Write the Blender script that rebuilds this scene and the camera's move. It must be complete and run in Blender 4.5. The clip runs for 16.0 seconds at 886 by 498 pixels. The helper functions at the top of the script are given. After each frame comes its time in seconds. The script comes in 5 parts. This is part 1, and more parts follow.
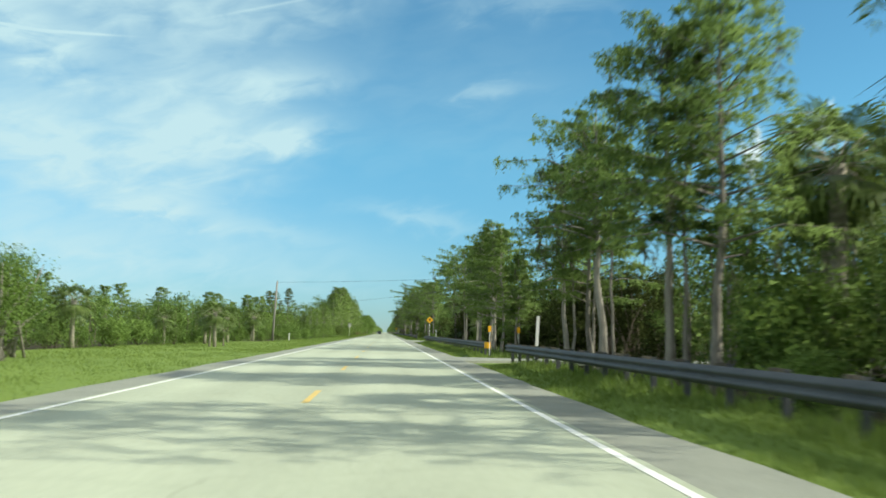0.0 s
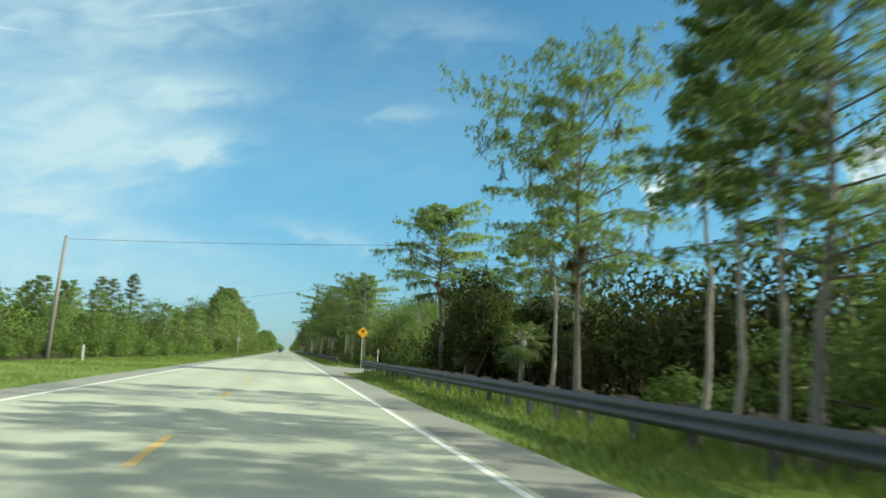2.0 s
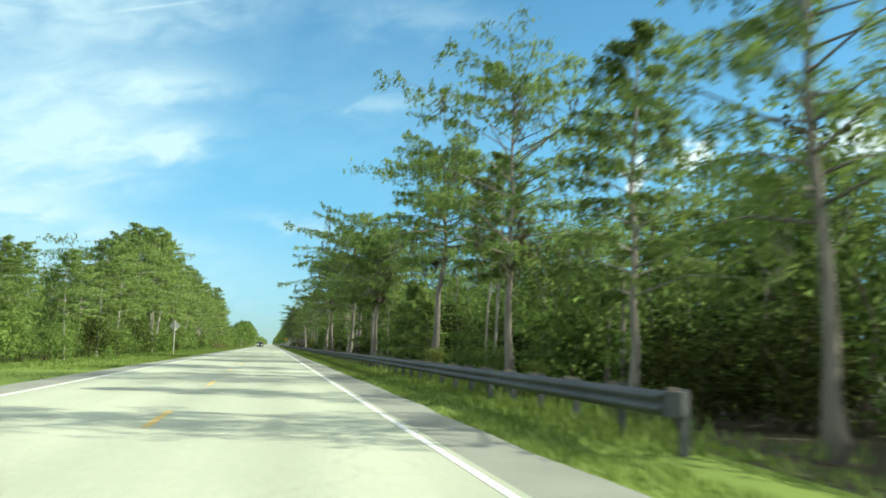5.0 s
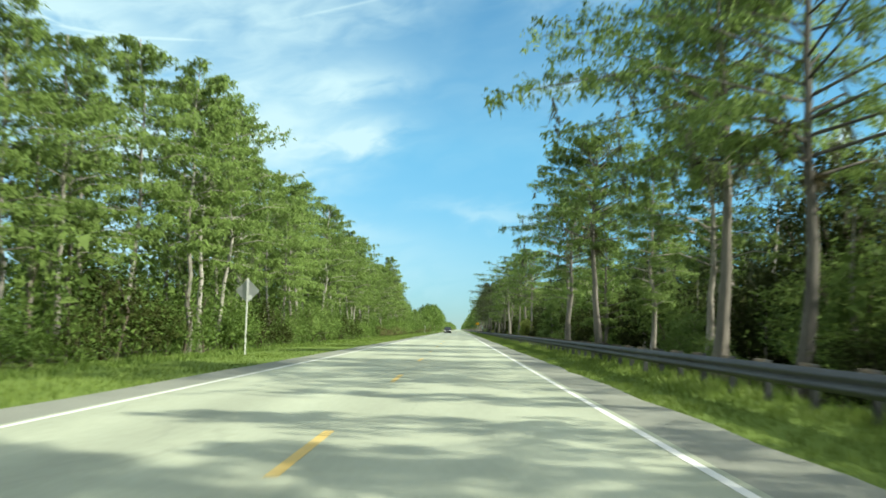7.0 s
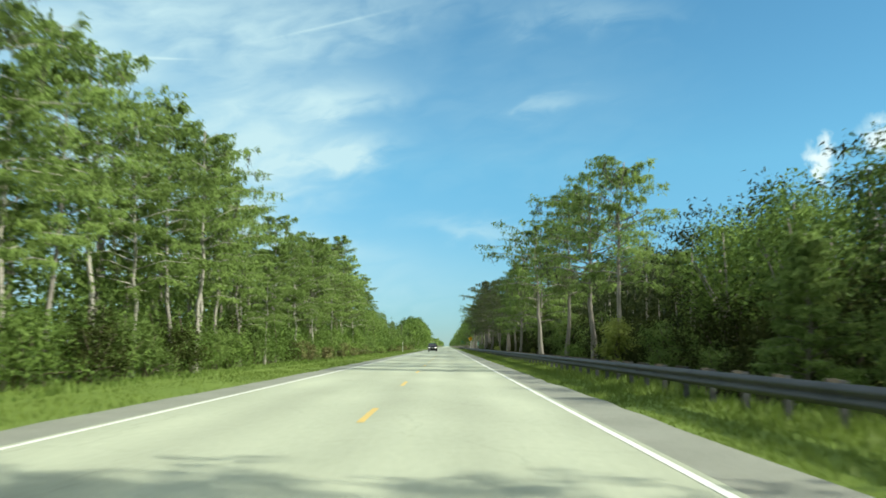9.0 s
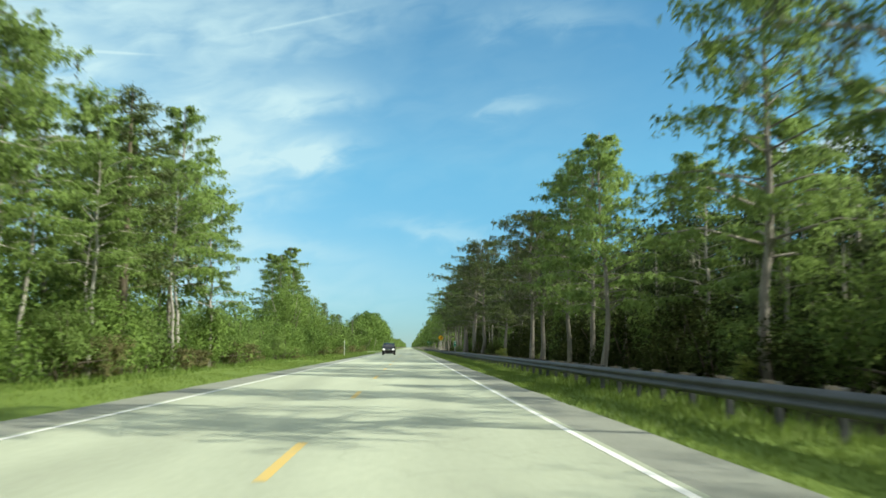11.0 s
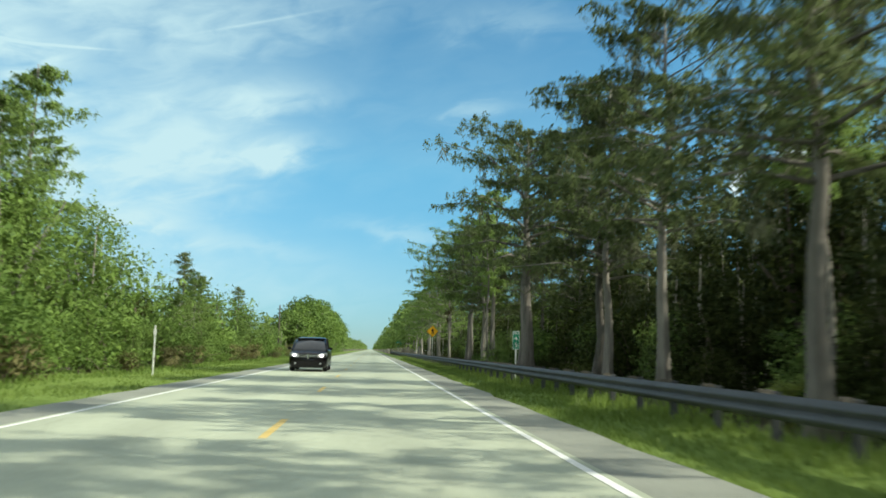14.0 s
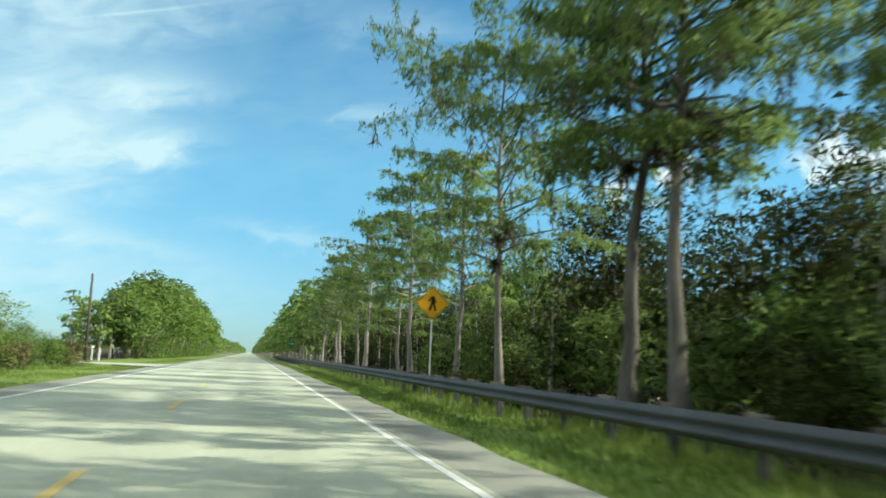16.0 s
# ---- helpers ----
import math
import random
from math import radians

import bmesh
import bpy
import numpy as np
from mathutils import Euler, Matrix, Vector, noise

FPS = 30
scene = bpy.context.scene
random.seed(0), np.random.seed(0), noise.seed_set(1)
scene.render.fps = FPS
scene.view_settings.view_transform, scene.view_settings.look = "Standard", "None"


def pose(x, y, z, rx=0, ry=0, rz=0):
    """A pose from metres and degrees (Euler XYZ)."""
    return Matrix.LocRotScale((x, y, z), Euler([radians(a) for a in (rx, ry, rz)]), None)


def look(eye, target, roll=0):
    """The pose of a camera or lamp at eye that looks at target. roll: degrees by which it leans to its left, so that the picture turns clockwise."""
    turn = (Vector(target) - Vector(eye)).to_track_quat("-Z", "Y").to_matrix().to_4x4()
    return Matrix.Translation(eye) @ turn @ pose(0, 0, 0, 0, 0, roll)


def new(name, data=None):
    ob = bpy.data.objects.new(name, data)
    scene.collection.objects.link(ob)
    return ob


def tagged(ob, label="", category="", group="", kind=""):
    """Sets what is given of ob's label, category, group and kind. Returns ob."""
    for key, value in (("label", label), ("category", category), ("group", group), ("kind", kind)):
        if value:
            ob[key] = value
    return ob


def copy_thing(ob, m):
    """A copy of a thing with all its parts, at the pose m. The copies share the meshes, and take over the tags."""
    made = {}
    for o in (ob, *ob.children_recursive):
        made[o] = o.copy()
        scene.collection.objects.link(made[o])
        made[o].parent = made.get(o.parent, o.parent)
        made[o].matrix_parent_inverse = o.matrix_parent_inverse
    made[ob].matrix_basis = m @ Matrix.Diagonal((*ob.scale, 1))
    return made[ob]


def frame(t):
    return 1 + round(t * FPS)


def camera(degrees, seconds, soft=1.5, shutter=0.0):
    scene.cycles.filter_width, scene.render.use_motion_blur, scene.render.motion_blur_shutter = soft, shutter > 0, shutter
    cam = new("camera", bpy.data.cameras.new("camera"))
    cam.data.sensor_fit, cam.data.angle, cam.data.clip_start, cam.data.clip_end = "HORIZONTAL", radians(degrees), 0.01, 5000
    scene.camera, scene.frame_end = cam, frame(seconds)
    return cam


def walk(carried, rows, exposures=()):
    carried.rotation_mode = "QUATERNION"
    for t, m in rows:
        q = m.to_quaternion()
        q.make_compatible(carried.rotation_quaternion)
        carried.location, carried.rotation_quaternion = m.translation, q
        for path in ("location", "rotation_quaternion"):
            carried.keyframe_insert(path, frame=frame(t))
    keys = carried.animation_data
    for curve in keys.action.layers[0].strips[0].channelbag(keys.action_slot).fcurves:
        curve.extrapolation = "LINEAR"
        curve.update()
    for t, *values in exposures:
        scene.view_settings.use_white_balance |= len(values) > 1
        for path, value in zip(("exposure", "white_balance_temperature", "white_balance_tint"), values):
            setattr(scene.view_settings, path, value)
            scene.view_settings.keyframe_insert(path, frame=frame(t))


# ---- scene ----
# seconds, metres across and along the road, pitch, roll, yaw
PATH = [
    (0.0, -0.20, 0.0, 5.58, -0.86, -3.82),
    (0.5, -0.21, 13.6, 4.91, -1.01, -3.46),
    (1.0, -0.18, 27.2, 4.99, -1.63, -4.64),
    (1.5, -0.14, 40.8, 6.32, -2.66, -7.54),
    (2.0, -0.08, 54.4, 7.27, -3.05, -10.22),
    (2.5, 0.01, 68.0, 7.60, -3.14, -12.13),
    (3.0, 0.08, 81.6, 7.30, -2.25, -13.39),
    (3.2, 0.09, 87.0, 7.18, -2.25, -13.83),
    (5.3, 0.13, 144.2, 6.35, -1.32, -9.97),
    (5.5, 0.13, 149.6, 6.13, -1.27, -8.69),
    (6.0, 0.11, 163.2, 5.68, -1.48, -3.74),
    (6.5, 0.04, 176.8, 5.34, -1.14, -0.94),
    (7.0, -0.04, 190.4, 5.32, -1.05, 1.09),
    (7.5, -0.10, 204.0, 5.38, -0.67, 2.44),
    (8.0, -0.12, 217.6, 5.99, -1.94, 1.66),
    (8.5, -0.15, 231.2, 6.47, -0.37, 0.90),
    (9.0, -0.16, 244.8, 6.44, -0.43, 0.29),
    (9.2, -0.17, 250.2, 6.50, -0.43, 0.04),
    (11.3, -0.22, 307.4, 6.55, -0.73, -2.66),
    (11.5, -0.22, 312.8, 6.20, -0.68, -2.96),
    (12.0, -0.21, 326.4, 6.08, -1.36, -3.83),
    (12.5, -0.25, 340.0, 6.70, -1.40, -4.38),
    (13.0, -0.22, 353.6, 6.74, -1.48, -4.30),
    (13.5, -0.21, 367.2, 6.71, -1.17, -4.44),
    (14.0, -0.13, 380.8, 6.77, -1.36, -4.77),
    (14.5, -0.15, 394.4, 6.55, -0.76, -5.46),
    (15.0, -0.14, 408.0, 6.92, -1.85, -7.07),
    (15.5, -0.03, 421.6, 7.30, -2.94, -9.98),
    (16.0, -0.01, 435.2, 7.39, -2.33, -12.61),
]
cam = camera(54.57, 16.0, soft=1.7, shutter=0.24)
EYE_Z = 1.18
walk(cam, [(t, pose(x, y, EYE_Z, 90 + p, r, w)) for t, x, y, p, r, w in PATH],
     exposures=[(0.0, 0.70), (1.0, 0.65), (3.0, 0.72), (5.5, 1.0), (8.5, 0.80), (9.0, 0.77), (11.5, 0.78), (13.5, 0.73), (16.0, 0.88)])

# ---- world, sun ----
SUN_AZ, SUN_EL = 105.0, 35.0     # degrees clockwise from the road's heading, degrees above the horizon


def sky_world():
    w = bpy.data.worlds.new("sky")
    w.use_nodes = True
    scene.world = w
    nt = w.node_tree
    nt.nodes.clear()

    def val(s, sock):
        if isinstance(s, (int, float)):
            sock.default_value = s
        else:
            nt.links.new(s, sock)

    def m(op, a, b=0.0, c=0.0):
        n = nt.nodes.new("ShaderNodeMath")
        n.operation = op
        val(a, n.inputs[0]), val(b, n.inputs[1]), val(c, n.inputs[2])
        return n.outputs[0]

    out = nt.nodes.new("ShaderNodeOutputWorld")
    bg = nt.nodes.new("ShaderNodeBackground")
    sky = nt.nodes.new("ShaderNodeTexSky")
    sky.sky_type, sky.sun_disc = "NISHITA", False
    sky.sun_elevation, sky.sun_rotation = radians(SUN_EL), radians(SUN_AZ)
    sky.air_density, sky.dust_density, sky.ozone_density = 1.0, 0.0, 4.0
    tc = nt.nodes.new("ShaderNodeTexCoord")
    sep = nt.nodes.new("ShaderNodeSeparateXYZ")
    nt.links.new(tc.outputs["Generated"], sep.inputs[0])
    x, y, z = sep.outputs
    az = m("MULTIPLY", m("ARCTAN2", x, y), 57.2958)
    el = m("MULTIPLY", m("ARCSINE", z), 57.2958)

    def cloud_noise(sx, sy, scale, detail, rough, dist, turn):
        c = nt.nodes.new("ShaderNodeCombineXYZ")
        t = radians(turn)
        u = m("ADD", m("MULTIPLY", az, math.cos(t)), m("MULTIPLY", el, math.sin(t)))
        v = m("SUBTRACT", m("MULTIPLY", el, math.cos(t)), m("MULTIPLY", az, math.sin(t)))
        val(m("MULTIPLY", u, sx), c.inputs[0]), val(m("MULTIPLY", v, sy), c.inputs[1])
        n = nt.nodes.new("ShaderNodeTexNoise")
        n.inputs["Scale"].default_value, n.inputs["Detail"].default_value = scale, detail
        n.inputs["Roughness"].default_value, n.inputs["Distortion"].default_value = rough, dist
        nt.links.new(c.outputs[0], n.inputs["Vector"])
        return n.outputs["Fac"]

    wisp = cloud_noise(0.10, 0.24, 1.0, 7, 0.58, 0.6, 14)
    fine = cloud_noise(0.30, 0.75, 1.0, 6, 0.52, 0.6, 10)
    puff = cloud_noise(0.55, 0.55, 1.0, 6, 0.55, 0.3, 0)
    wx = m("MULTIPLY", m("SUBTRACT", wisp, 0.5), 9.0)
    wy = m("MULTIPLY", m("SUBTRACT", fine, 0.5), 3.2)
    az2, el2 = m("ADD", az, wx), m("ADD", el, wy)

    def blob(total, a, e, ra, re, turn, weight, u=az2, v=el2):
        t = radians(turn)
        da, de = m("SUBTRACT", u, a), m("SUBTRACT", v, e)
        p = m("MULTIPLY", m("ADD", m("MULTIPLY", da, math.cos(t)), m("MULTIPLY", de, math.sin(t))), 1 / ra)
        q = m("MULTIPLY", m("SUBTRACT", m("MULTIPLY", de, math.cos(t)), m("MULTIPLY", da, math.sin(t))), 1 / re)
        d = m("ADD", m("MULTIPLY", p, p), m("MULTIPLY", q, q))
        g = m("MULTIPLY", m("POWER", 2.718, m("MULTIPLY", d, -1.0)), weight)
        return m("ADD", total, g)

    dens = 0.0
    for a, e, ra, re, turn, weight in (
            (-12.5, 12.4, 5.5, 2.6, 8, 1.1), (-7.0, 12.7, 2.8, 0.9, 14, 0.95), (-8.0, 16.2, 4.2, 1.3, 8, 0.8), (-14.5, 16.0, 4.0, 1.6, 30, 0.5), (-13, 9.5, 5, 1.2, 0, 0.45),
            (-19, 20.5, 9, 4.0, 0, 0.8), (-8.5, 20.8, 6, 2.6, 10, 0.42), (9, 21.8, 5, 1.1, 0, 0.35),
            (6.8, 15.9, 3.2, 0.5, 8, 0.4), (2.0, 7.6, 3.8, 0.7, -10, 0.5), (-23, 17.5, 6, 1.6, -22, 0.7),
            (-22, 11.5, 7, 3.4, 0, 0.95), (-14.5, 7.9, 3.0, 0.8, 0, 0.6), (-10, 6.9, 6, 0.8, -8, 0.4),
            (-33, 15, 9, 6, 0, 0.7), (4, 16, 13, 6, 0, 0.17), (-3, 24, 10, 2.5, 5, 0.3), (-20, 4.6, 15, 3.0, 0, 0.95), (-2, 3.5, 12, 2.0, 0, 0.15)):
        dens = blob(dens, a, e, ra, re, turn, weight)
    # unseen bright cloud added round the sun and overhead, to whiten and lift shade
    aside = m("MULTIPLY", m("SUBTRACT", m("ABSOLUTE", az), 40), 0.04)
    above = m("MULTIPLY", m("SUBTRACT", el, 30), 0.06)
    fill_veil = m("MINIMUM", 1.0, m("MAXIMUM", 0.0, m("MAXIMUM", aside, above)))
    dens = m("ADD", dens, m("MULTIPLY", fill_veil, 0.85))
    dens = m("MULTIPLY", dens, m("MAXIMUM", 0.1, m("ADD", -0.40, m("MULTIPLY", m("ADD", wisp, fine), 1.43))))
    dens = m("MULTIPLY", m("SUBTRACT", dens, 0.05), 0.78)
    # heaped clouds low over the woods
    pa, pe = m("ADD", az, m("MULTIPLY", m("SUBTRACT", puff, 0.5), 5.0)), m("ADD", el, m("MULTIPLY", m("SUBTRACT", puff, 0.5), 6.0))
    heap = 0.0
    for a, e, ra, re in ((23.6, 11.2, 0.9, 1.9), (27.4, 12.4, 1.8, 1.7), (37.5, 13.2, 3.2, 2.0), (43, 12, 3, 3)):
        heap = blob(heap, a, e, ra, re, 0, 1.0, pa, pe)
    # thin vapour trails
    trail = 0.0
    for a, e, ra, re, turn in ((-27.6, 18.3, 1.7, 0.08, -15), (-24.2, 17.7, 2.2, 0.07, -2), (-20.3, 17.8, 2.4, 0.07, 4), (-8.2, 20.8, 3.6, 0.09, 15)):
        trail = blob(trail, a, e, ra, re, turn, 0.6 if a < -15 else 0.26, az, el)
    dens = m("ADD", m("MAXIMUM", dens, 0.0), trail)
    heap = m("MAXIMUM", 0.0, m("MINIMUM", 0.95, m("MULTIPLY", m("SUBTRACT", heap, 0.30), 1.6)))
    dens = m("MINIMUM", 0.97, m("MAXIMUM", 0.0, m("MAXIMUM", dens, heap)))

    white = nt.nodes.new("ShaderNodeMix")
    white.data_type = "RGBA"
    nt.links.new(m("MAXIMUM", fill_veil, m("MULTIPLY", heap, 0.5)), white.inputs["Factor"])
    white.inputs["A"].default_value, white.inputs["B"].default_value = (*CLOUD, 1), (*BRIGHT_CLOUD, 1)
    mix = nt.nodes.new("ShaderNodeMix")
    mix.data_type = "RGBA"
    nt.links.new(dens, mix.inputs["Factor"])
    tint = nt.nodes.new("ShaderNodeMix")
    tint.data_type, tint.blend_type = "RGBA", "MULTIPLY"
    tint.inputs["Factor"].default_value = 1.0
    low = nt.nodes.new("ShaderNodeMix")
    low.data_type, low.clamp_factor = "RGBA", True
    nt.links.new(m("MULTIPLY", el, 1 / 12), low.inputs["Factor"])
    low.inputs["A"].default_value, low.inputs["B"].default_value = (*LOW_TINT, 1), (*SKY_TINT, 1)
    nt.links.new(low.outputs["Result"], tint.inputs["B"])
    nt.links.new(sky.outputs[0], tint.inputs["A"])
    nt.links.new(tint.outputs["Result"], mix.inputs["A"])
    nt.links.new(white.outputs["Result"], mix.inputs["B"])
    nt.links.new(mix.outputs["Result"], bg.inputs[0])
    bg.inputs[1].default_value = SKY_STRENGTH
    nt.links.new(bg.outputs[0], out.inputs[0])


# white of the added unseen cloud, mixed by half into the heaped clouds
BRIGHT_CLOUD = (7.1, 7.6, 7.3)
CLOUD, SKY_TINT, LOW_TINT, SKY_STRENGTH = (3.6, 5.15, 5.45), (0.585, 1.0, 0.935), (0.335, 0.53, 0.71), 0.098
sky_world()
sun = new("sun", bpy.data.lights.new("sun", "SUN"))
sun.data.energy, sun.data.angle, sun.data.color = 4.15, radians(0.9), (1.0, 0.98, 0.80)
a, e = radians(SUN_AZ), radians(SUN_EL)
sun.matrix_world = look((math.sin(a) * math.cos(e) * 60, math.cos(a) * math.cos(e) * 60, math.sin(e) * 60), (0, 0, 0))


# ---- materials ----
def material(name, col_a, col_b, scale=1.0, rough=0.7, metal=0.0, bump=0.0, bump_scale=None, fine=None, spread=0.0,
             translucent=0.0, stretch=(1, 1, 1), spec=0.3, island=0.0):
    """Two colours mixed by noise at a large and a small scale, with relief; spread: from object to object; island: piece to piece."""
    mat = bpy.data.materials.new(name)
    mat.use_nodes = True
    nt = mat.node_tree
    b = nt.nodes["Principled BSDF"]
    tc = nt.nodes.new("ShaderNodeTexCoord")
    mp = nt.nodes.new("ShaderNodeMapping")
    mp.inputs["Scale"].default_value = stretch
    nt.links.new(tc.outputs["Object"], mp.inputs[0])

    def noise_tex(s, detail):
        n = nt.nodes.new("ShaderNodeTexNoise")
        n.inputs["Scale"].default_value, n.inputs["Detail"].default_value, n.inputs["Roughness"].default_value = s, detail, 0.6
        nt.links.new(mp.outputs[0], n.inputs["Vector"])
        return n.outputs["Fac"]

    def math_node(op, x, y):
        n = nt.nodes.new("ShaderNodeMath")
        n.operation = op
        for i, v in enumerate((x, y)):
            if isinstance(v, (int, float)):
                n.inputs[i].default_value = v
            else:
                nt.links.new(v, n.inputs[i])
        return n.outputs[0]

    big, small = noise_tex(scale, 3), noise_tex(fine or scale * 14, 4)
    f = math_node("ADD", math_node("MULTIPLY", big, 1.1), math_node("MULTIPLY", small, 0.7))
    f = math_node("SUBTRACT", f, 0.4)
    if spread:
        info = nt.nodes.new("ShaderNodeObjectInfo")
        f = math_node("ADD", f, math_node("MULTIPLY", math_node("SUBTRACT", info.outputs["Random"], 0.5), spread))
    if island:
        geo = nt.nodes.new("ShaderNodeNewGeometry")
        f = math_node("ADD", f, math_node("MULTIPLY", math_node("SUBTRACT", geo.outputs["Random Per Island"], 0.5), island))
    mix = nt.nodes.new("ShaderNodeMix")
    mix.data_type = "RGBA"
    mix.clamp_factor = True
    nt.links.new(f, mix.inputs["Factor"])
    mix.inputs["A"].default_value, mix.inputs["B"].default_value = (*col_a, 1), (*col_b, 1)
    nt.links.new(mix.outputs["Result"], b.inputs["Base Color"])
    b.inputs["Roughness"].default_value, b.inputs["Metallic"].default_value = rough, metal
    b.inputs["Specular IOR Level"].default_value = spec
    if bump:
        bn = nt.nodes.new("ShaderNodeBump")
        bn.inputs["Strength"].default_value, bn.inputs["Distance"].default_value = bump, 0.02
        nt.links.new(noise_tex(bump_scale or scale * 25, 5), bn.inputs["Height"])
        nt.links.new(bn.outputs[0], b.inputs["Normal"])
    if translucent:
        tr = nt.nodes.new("ShaderNodeBsdfTranslucent")
        nt.links.new(mix.outputs["Result"], tr.inputs[0])
        ms = nt.nodes.new("ShaderNodeMixShader")
        ms.inputs[0].default_value = translucent
        nt.links.new(b.outputs[0], ms.inputs[1])
        nt.links.new(tr.outputs[0], ms.inputs[2])
        nt.links.new(ms.outputs[0], nt.nodes["Material Output"].inputs[0])
    return mat


def glowing(name, col, strength):
    mat = bpy.data.materials.new(name)
    mat.use_nodes = True
    b = mat.node_tree.nodes["Principled BSDF"]
    b.inputs["Emission Color"].default_value, b.inputs["Emission Strength"].default_value = (*col, 1), strength
    return mat


M_ROAD = material("worn_pale_asphalt", (0.30, 0.33, 0.245), (0.455, 0.495, 0.372), 0.25, 0.85, bump=0.5, bump_scale=60, fine=9, stretch=(1, 0.35, 1))


def wear_tracks(mat):
    """Wheel tracks along both lanes, broad stains and fine wandering cracks, worn into the road's own colour."""
    nt = mat.node_tree
    b = nt.nodes["Principled BSDF"]
    base = b.inputs["Base Color"].links[0].from_socket
    tc = nt.nodes.new("ShaderNodeTexCoord")
    sep = nt.nodes.new("ShaderNodeSeparateXYZ")
    nt.links.new(tc.outputs["Object"], sep.inputs[0])

    def m(op, a, c):
        n = nt.nodes.new("ShaderNodeMath")
        n.operation = op
        for k, v in enumerate((a, c)):
            if isinstance(v, (int, float)):
                n.inputs[k].default_value = v
            else:
                nt.links.new(v, n.inputs[k])
        return n.outputs[0]

    def tex(kind, stretch, scale, detail=3):
        mp = nt.nodes.new("ShaderNodeMapping")
        mp.inputs["Scale"].default_value = stretch
        nt.links.new(tc.outputs["Object"], mp.inputs[0])
        n = nt.nodes.new(kind)
        n.inputs["Scale"].default_value = scale
        nt.links.new(mp.outputs[0], n.inputs["Vector"])
        return n

    wave = m("COSINE", m("MULTIPLY", m("ADD", sep.outputs[0], 0.59), 2 * math.pi / 1.81), 0.0)
    streak = tex("ShaderNodeTexNoise", (2.2, 0.03, 1), 1.0).outputs["Fac"]
    stain = tex("ShaderNodeTexNoise", (0.5, 0.09, 1), 1.0).outputs["Fac"]
    warp = tex("ShaderNodeTexNoise", (1, 1, 1), 0.8)
    cell = nt.nodes.new("ShaderNodeTexVoronoi")
    cell.feature = "DISTANCE_TO_EDGE"
    cell.inputs["Scale"].default_value = 0.22
    mixv = nt.nodes.new("ShaderNodeVectorMath")
    nt.links.new(tc.outputs["Object"], mixv.inputs[0])
    nt.links.new(warp.outputs["Color"], mixv.inputs[1])
    nt.links.new(mixv.outputs[0], cell.inputs["Vector"])
    crack = m("LESS_THAN", cell.outputs["Distance"], 0.006)
    k = m("ADD", m("MULTIPLY", m("MULTIPLY", wave, streak), 0.10), 0.94)
    k = m("ADD", k, m("MULTIPLY", m("SUBTRACT", stain, 0.5), 0.42))
    k = m("SUBTRACT", k, m("MULTIPLY", crack, m("MULTIPLY", stain, 0.14)))
    mul = nt.nodes.new("ShaderNodeMix")
    mul.data_type, mul.blend_type = "RGBA", "MULTIPLY"
    mul.inputs["Factor"].default_value = 1.0
    nt.links.new(base, mul.inputs["A"])
    nt.links.new(k, mul.inputs["B"])
    nt.links.new(mul.outputs["Result"], b.inputs["Base Color"])


wear_tracks(M_ROAD)
M_SHOULDER = material("grey_shoulder_asphalt", (0.165, 0.175, 0.145), (0.29, 0.305, 0.255), 0.5, 0.9, bump=0.7, bump_scale=50, fine=12)
M_WHITE_LINE = material("worn_white_road_paint", (0.55, 0.56, 0.52), (0.80, 0.81, 0.78), 1.5, 0.6, fine=20)
M_YELLOW_LINE = material("worn_yellow_road_paint", (0.40, 0.36, 0.19), (0.66, 0.42, 0.06), 2.6, 0.7, fine=24)
M_GROUND = material("grassy_soil", (0.085, 0.14, 0.02), (0.16, 0.23, 0.038), 0.15, 0.95, bump=0.8, bump_scale=12, fine=6)
M_FLOOR = material("dark_brown_floor", (0.02, 0.02, 0.01), (0.07, 0.06, 0.03), 0.4, 0.95, bump=1.0, bump_scale=9, fine=5)
M_GRASS = material("verge_grass_blades", (0.10, 0.155, 0.026), (0.205, 0.285, 0.06), 0.3, 0.6, fine=3, translucent=0.35, island=0.6)
M_TALL_GRASS = material("tall_grass_blades", (0.095, 0.16, 0.03), (0.20, 0.285, 0.06), 0.3, 0.6, fine=3, translucent=0.35, island=0.6)
M_CYPRESS = material("cypress_needles", (0.090, 0.142, 0.034), (0.245, 0.36, 0.098), 0.5, 0.6, fine=2.5, spec=0.12, translucent=0.45, spread=0.5, island=0.35)
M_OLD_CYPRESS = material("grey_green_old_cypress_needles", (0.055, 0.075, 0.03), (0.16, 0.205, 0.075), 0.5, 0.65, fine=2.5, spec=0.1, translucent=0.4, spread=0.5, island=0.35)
# leaves of the deep woods, with the shade among the trees put into their colour
M_DEEP = material("shade_darkened_woods_leaves", (0.018, 0.030, 0.009), (0.058, 0.080, 0.026), 0.3, 0.65, fine=1.5, spec=0.1, translucent=0.2, island=0.35)
M_BROAD = material("broad_leaves", (0.064, 0.118, 0.024), (0.20, 0.305, 0.068), 0.5, 0.6, fine=2.5, spec=0.15, translucent=0.36, spread=0.5, island=0.35)
# dark leaves, deepened further so the understorey's shade is in their colour
M_DARK_SHADED_LEAF = material("dark_shaded_shrub_leaves", (0.022, 0.030, 0.009), (0.066, 0.084, 0.023), 0.5, 0.8, fine=2.5, spec=0.04, translucent=0.25, spread=0.6, island=0.35)
